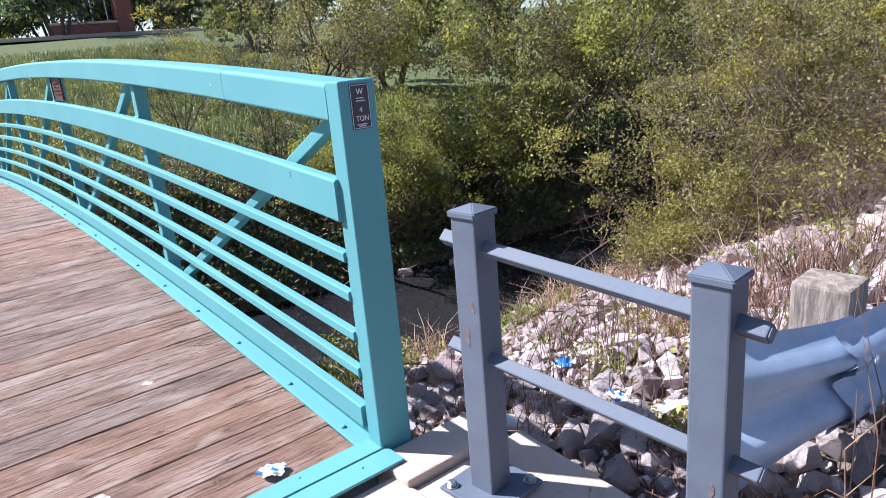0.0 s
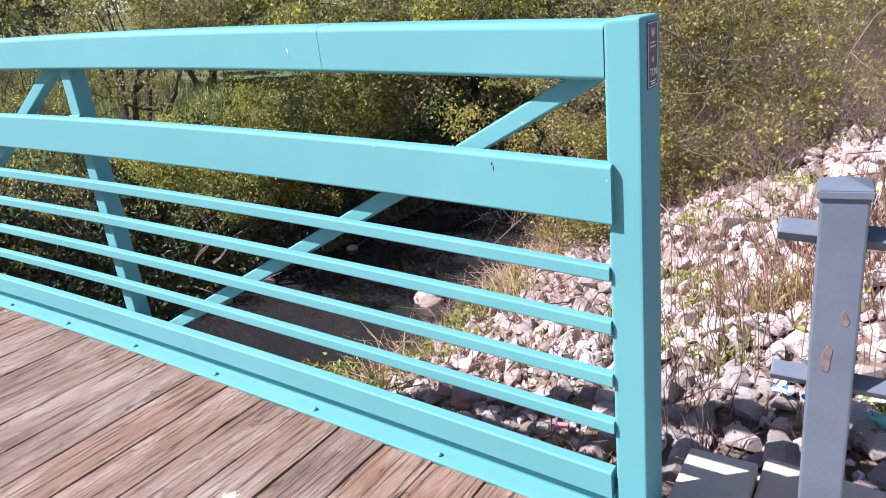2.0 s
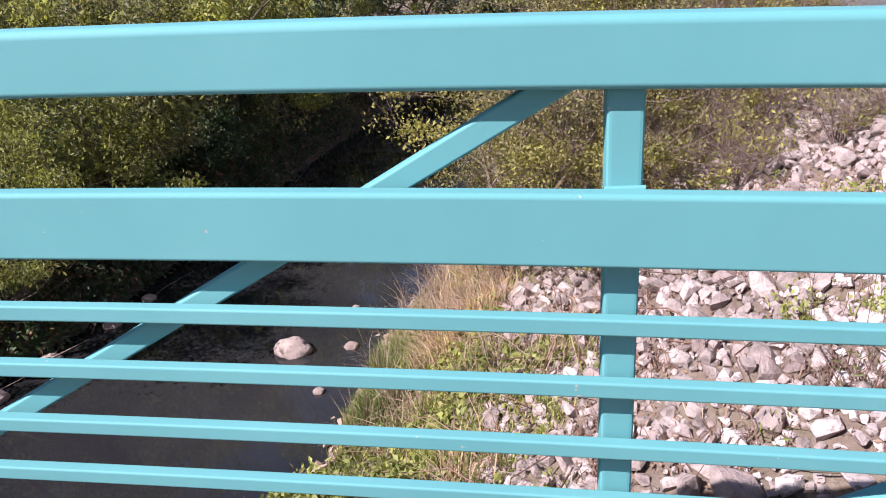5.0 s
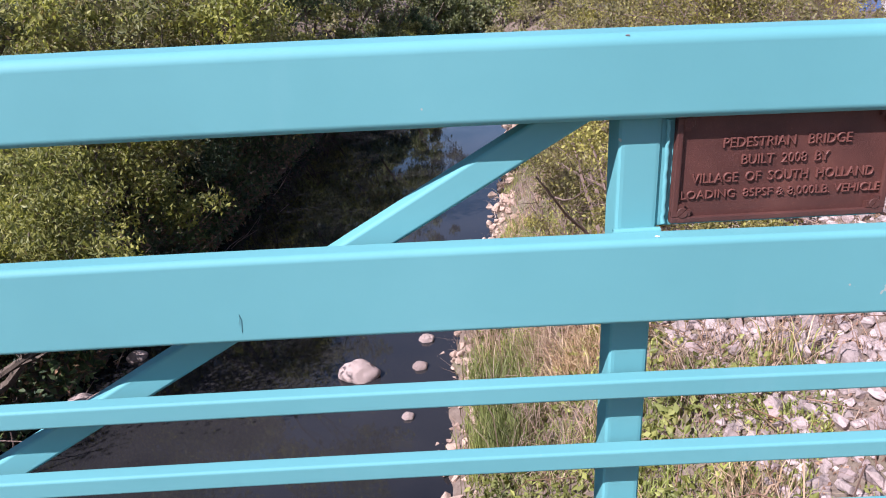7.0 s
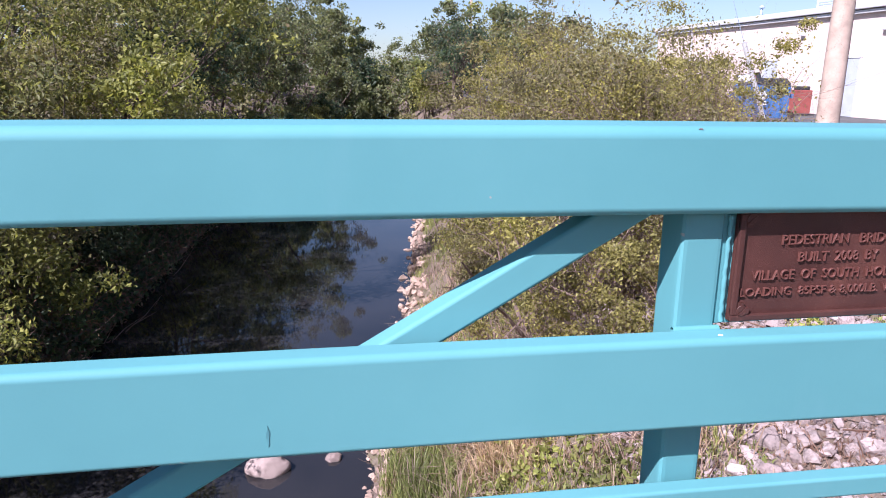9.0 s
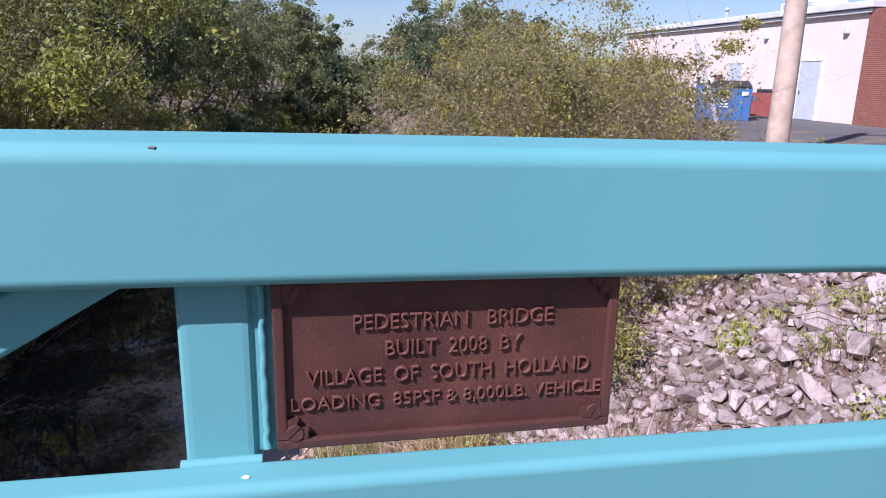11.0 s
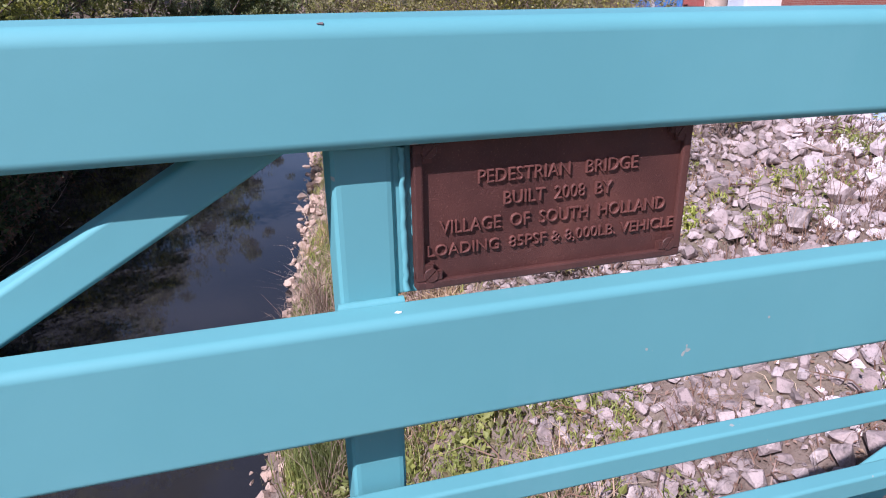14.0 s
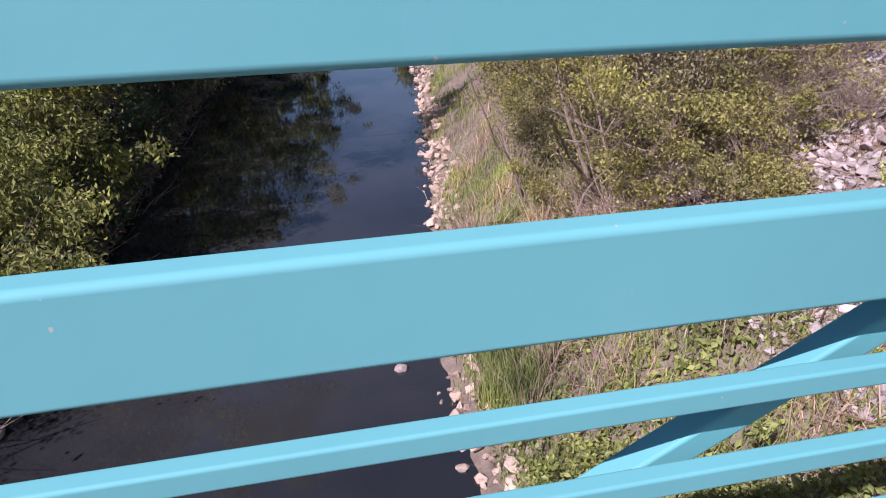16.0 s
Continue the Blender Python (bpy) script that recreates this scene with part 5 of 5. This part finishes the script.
bottle = thing("bottle", "dull blue-green plastic bottle lying on the rocks", "bottle", at=pose(0.40, 1.03, on_bank(0.40, 1.03, 0.09), 80, 0, 60))
put("body", spin("body", [(0.034, 0), (0.038, 0.02), (0.038, 0.13), (0.034, 0.16), (0.014, 0.20), (0.014, 0.22)], GREENP, 16), bottle)
put("label_band", spin("label_band", [(0.039, 0.045), (0.039, 0.115)], WHITEP, 16), bottle)
pipe = thing("drain_pipe", "short white plastic pipe lying beside the bridge end", "pipe", at=pose(-0.335, 0.87, -0.405, 66, 0, -14))
put("outer_wall", spin("outer_wall", [(0.055, -0.45), (0.055, 0.0), (0.048, 0.002), (0.047, -0.45)], WHITEP, 24), pipe)

under = (-0.38, 1.06, -0.72)
# ---- stones in and beside the creek ----


def stone_mesh(seed, n=5, sq=(1.0, 0.8, 0.6)):
    """A broken block: a hull of scattered corners."""
    rnd = np.random.default_rng(seed)
    bm = bmesh.new()
    p = rnd.normal(size=(n, 3))
    p = np.sign(p) * np.abs(p) ** 0.55
    p *= rnd.uniform(0.80, 1.05, (n, 1)) / np.linalg.norm(p, axis=1, keepdims=True) * np.array(sq)
    vs = [bm.verts.new(tuple(c)) for c in p]
    res = bmesh.ops.convex_hull(bm, input=vs)
    junk = [g for g in res["geom_interior"] if isinstance(g, bmesh.types.BMVert)]
    bmesh.ops.delete(bm, geom=junk, context="VERTS")
    return from_bm("stone", bm, STONE)


kinds = [stone_mesh(300 + i, 14 + i % 6, (1.0, 0.62 + 0.06 * (i % 6), 0.50 + 0.06 * (i % 5))) for i in range(16)]


def lump_mesh(seed):
    """A water-worn boulder with shallow pits."""
    bm = bmesh.new()
    bmesh.ops.create_icosphere(bm, subdivisions=4, radius=1.0)
    shift = Vector((seed * 1.7, seed * 0.6, 3.1))
    for q in bm.verts:
        p = q.co.copy()
        r = 1 + 0.20 * noise.noise(p * 1.3 + shift) + 0.07 * noise.noise(p * 3.1 + shift) + 0.05 * noise.noise(p * 7.5 + shift)
        q.co = Vector((p.x, p.y * 0.85, p.z * 0.72)) * r
    return from_bm("boulder", bm, STONE, True)


boulder = put("boulder", lump_mesh(5), at=Matrix.Translation((-6.2, 7.36, -3.37)) @ Matrix.Diagonal((0.27, 0.26, 0.27, 1)))
boulder.data.materials[0] = PINKISH
tagged(boulder, "single pale pink boulder standing in the creek", "boulder")
cobble = lump_mesh(9)
cobble.materials[0] = PINKISH
for x, y, s in ((-5.35, 7.5, 0.11), (-5.5, 6.3, 0.08), (-5.25, 8.3, 0.12), (-5.6, 8.8, 0.07), (-9.6, 8.2, 0.16), (-9.9, 7.0, 0.2), (-9.5, 9.2, 0.14), (-10.0, 6.0, 0.18)):
    o = put("creek_stone", cobble, at=Matrix.Translation((x, y, -3.39)) @ Matrix.Diagonal((s, s, s * 0.9, 1)))
    tagged(o, "pale stone standing out of the creek water", "stone", group="stones in the creek")

prop = put("boulder", kinds[3], at=Matrix.Translation(under) @ Matrix.Diagonal((0.20, 0.17, 0.17, 1)))
tagged(prop, "pale broken boulder under the white pipe", "boulder")
riprap = thing("riprap", "bank of loose white and pinkish broken limestone", "rocks", kind="structure")
rs = np.random.default_rng(21)
placed, cell = [], {}


def try_place(x, y, r, gap=0.78):
    key = (math.floor(x / 0.4), math.floor(y / 0.4))
    for i in (-1, 0, 1):
        for j in (-1, 0, 1):
            for qx, qy, qr in cell.get((key[0] + i, key[1] + j), ()):
                if (qx - x) ** 2 + (qy - y) ** 2 < ((r + qr) * gap) ** 2:
                    return False
    cell.setdefault(key, []).append((x, y, r))
    placed.append((x, y, r))
    return True


def rocky(x, y):
    d = float(d_right(x, y))
    if y < 0.62 and x > -0.35:
        return False
    if (x + 0.30) ** 2 + (y - 0.82) ** 2 < 0.19 ** 2:
        return False
    if 7.4 < y and d < 4.6 + 0.2 * (y - 7.4):
        return False
    lim = float(rock_edge(y)) + 0.25 * math.sin(y * 1.7)
    if 2.15 < d < lim:
        return rs.random() < 0.65
    return lim < d < 7.2


for lo, hi, tries in ((0.11, 0.165, 160), (0.07, 0.11, 3600), (0.05, 0.075, 20000), (0.025, 0.05, 24000)):
    for _ in range(tries):
        x, y = rs.uniform(-3.4, 3.4), rs.uniform(0.35, 13)
        if hi > 0.12 and y < 2.4 and -1.6 < x < 1.2 and rs.random() < 0.8:
            continue
        if rocky(x, y) and (hi < 0.2 or x > -2.2) and (hi > 0.05 or y < 6) and rs.random() < (1.0 if y < 7 else 0.6):
            try_place(x, y, rs.uniform(lo, hi), 0.62)
for _ in range(15000):
    x, y = rs.uniform(-3.2, 2.2), rs.uniform(0.4, 5.2)
    if rocky(x, y):
        try_place(x, y, rs.uniform(0.015, 0.04), 0.66)
bank_stones, placed = placed, []
for _ in range(3000):
    y = rs.uniform(2.2, 40)
    x = np.interp(y, EDGE_Y, EDGE_R) + rs.normal() * 0.16 + 0.14
    try_place(float(x), y, rs.uniform(0.04, 0.125) * (1 if y < 14 else 1.4), 0.75)
shore_stones, placed = placed, bank_stones
near_first = sorted(placed, key=lambda q: (q[1] > 3.4 or q[0] < -3 or q[2] < 0.05, q[1]))
singles, rest = near_first[:300], near_first[300:]
def white(x, y):
    """The rocks by the fence are paler than those down the bank."""
    return x + 0.4 * rs.normal() > -1.5 + 0.8 * max(0, y - 2.0)


drab = [me.copy() for me in kinds]
for me in drab:
    me.materials[0] = PINKGREY
for x, y, r in singles:
    z = float(ground_z(x, y) + ground_rough(x, y)) + r * rs.uniform(0.15, 0.65)
    k = int(rs.integers(16))
    m = Matrix.Translation((x, y, z)) @ Euler(rs.uniform(-0.95, 0.95, 2).tolist() + [rs.uniform(0, 6.28)]).to_matrix().to_4x4() @ Matrix.Diagonal((r * 1.2, r * 1.2, r * 1.2, 1))
    put("stone", (kinds if white(x, y) else drab)[k], riprap, at=m)
shapes = []
for me in kinds:
    me.calc_loop_triangles()
    v = np.array([q.co[:] for q in me.vertices])
    t = np.array([q.vertices[:] for q in me.loop_triangles])
    shapes.append((v, t))


def loose(rows, m):
    pairs = []
    for x, y, r in rows:
        v, t = shapes[int(rs.integers(16))]
        e = np.array(Euler(rs.uniform(-0.95, 0.95, 2).tolist() + [rs.uniform(0, 6.28)]).to_matrix())
        z = float(ground_z(x, y) + ground_rough(x, y)) + r * rs.uniform(0.1, 0.62)
        pairs.append((v @ e.T * r * 1.12 + [x, y, z], t))
    v, t = joined(pairs)
    return fast_tris("stones", v, t, m)


pale = [white(q[0], q[1]) for q in rest]
for rows, m in (([q for q, w in zip(rest, pale) if w], STONE), ([q for q, w in zip(rest, pale) if not w], PINKGREY)):
    o = put("stones", loose(rows, m), riprap)
    o["kind"] = "stuff"
tagged(put("shore_stones", loose(shore_stones, SHORE)), "pale tan cobbles along the waterline", "stones", kind="stuff")

# ---- deck planks ----
def plank_mesh(seed):
    rnd = np.random.default_rng(seed)
    ys = np.linspace(-0.058, -2.66, 27)
    w = 0.0985
    prof = [(-w, -0.004), (-w + 0.003, 0.0), (-0.05, 0.0), (0.0, 0.0), (0.05, 0.0), (w - 0.003, 0.0), (w, -0.004), (w, -0.045), (-w, -0.045)]
    warp = rnd.normal() * 0.0015
    v = []
    for i, y in enumerate(ys):
        a, b = rnd.normal() * 0.0012, rnd.normal() * 0.0012
        for j, (x, z) in enumerate(prof):
            dx = a if x < 0 else b
            v.append((x + (dx if abs(x) > 0.08 else 0), y + (rnd.normal() * 0.002 if i == 0 else 0), z + warp * (x / w) ** 2 + (rnd.normal() * 0.0006 if z == 0 else 0)))
    k = len(prof)
    f = [(i * k + j, (i + 1) * k + j, (i + 1) * k + (j + 1) % k, i * k + (j + 1) % k) for i in range(len(ys) - 1) for j in range(k)]
    f += [tuple(range(k)), tuple((len(ys) - 1) * k + j for j in range(k))[::-1]]
    me = data("plank", v, f, WOOD)
    bm = bmesh.new()
    bm.from_mesh(me)
    bmesh.ops.recalc_face_normals(bm, faces=bm.faces)
    bm.to_mesh(me)
    bm.free()
    return me


planks = [plank_mesh(400 + i) for i in range(6)]
rp = np.random.default_rng(9)
x = -0.198
while x > END:
    slope = -(-0.0725 - 0.0134 * x)
    put("plank", planks[int(rp.integers(6))], bridge, at=pose(x, 0, camber(x) - 0.008 + rp.normal() * 0.0012, 0, math.degrees(math.atan(slope)) * 1.0, rp.normal() * 0.05))
    x -= 0.1995
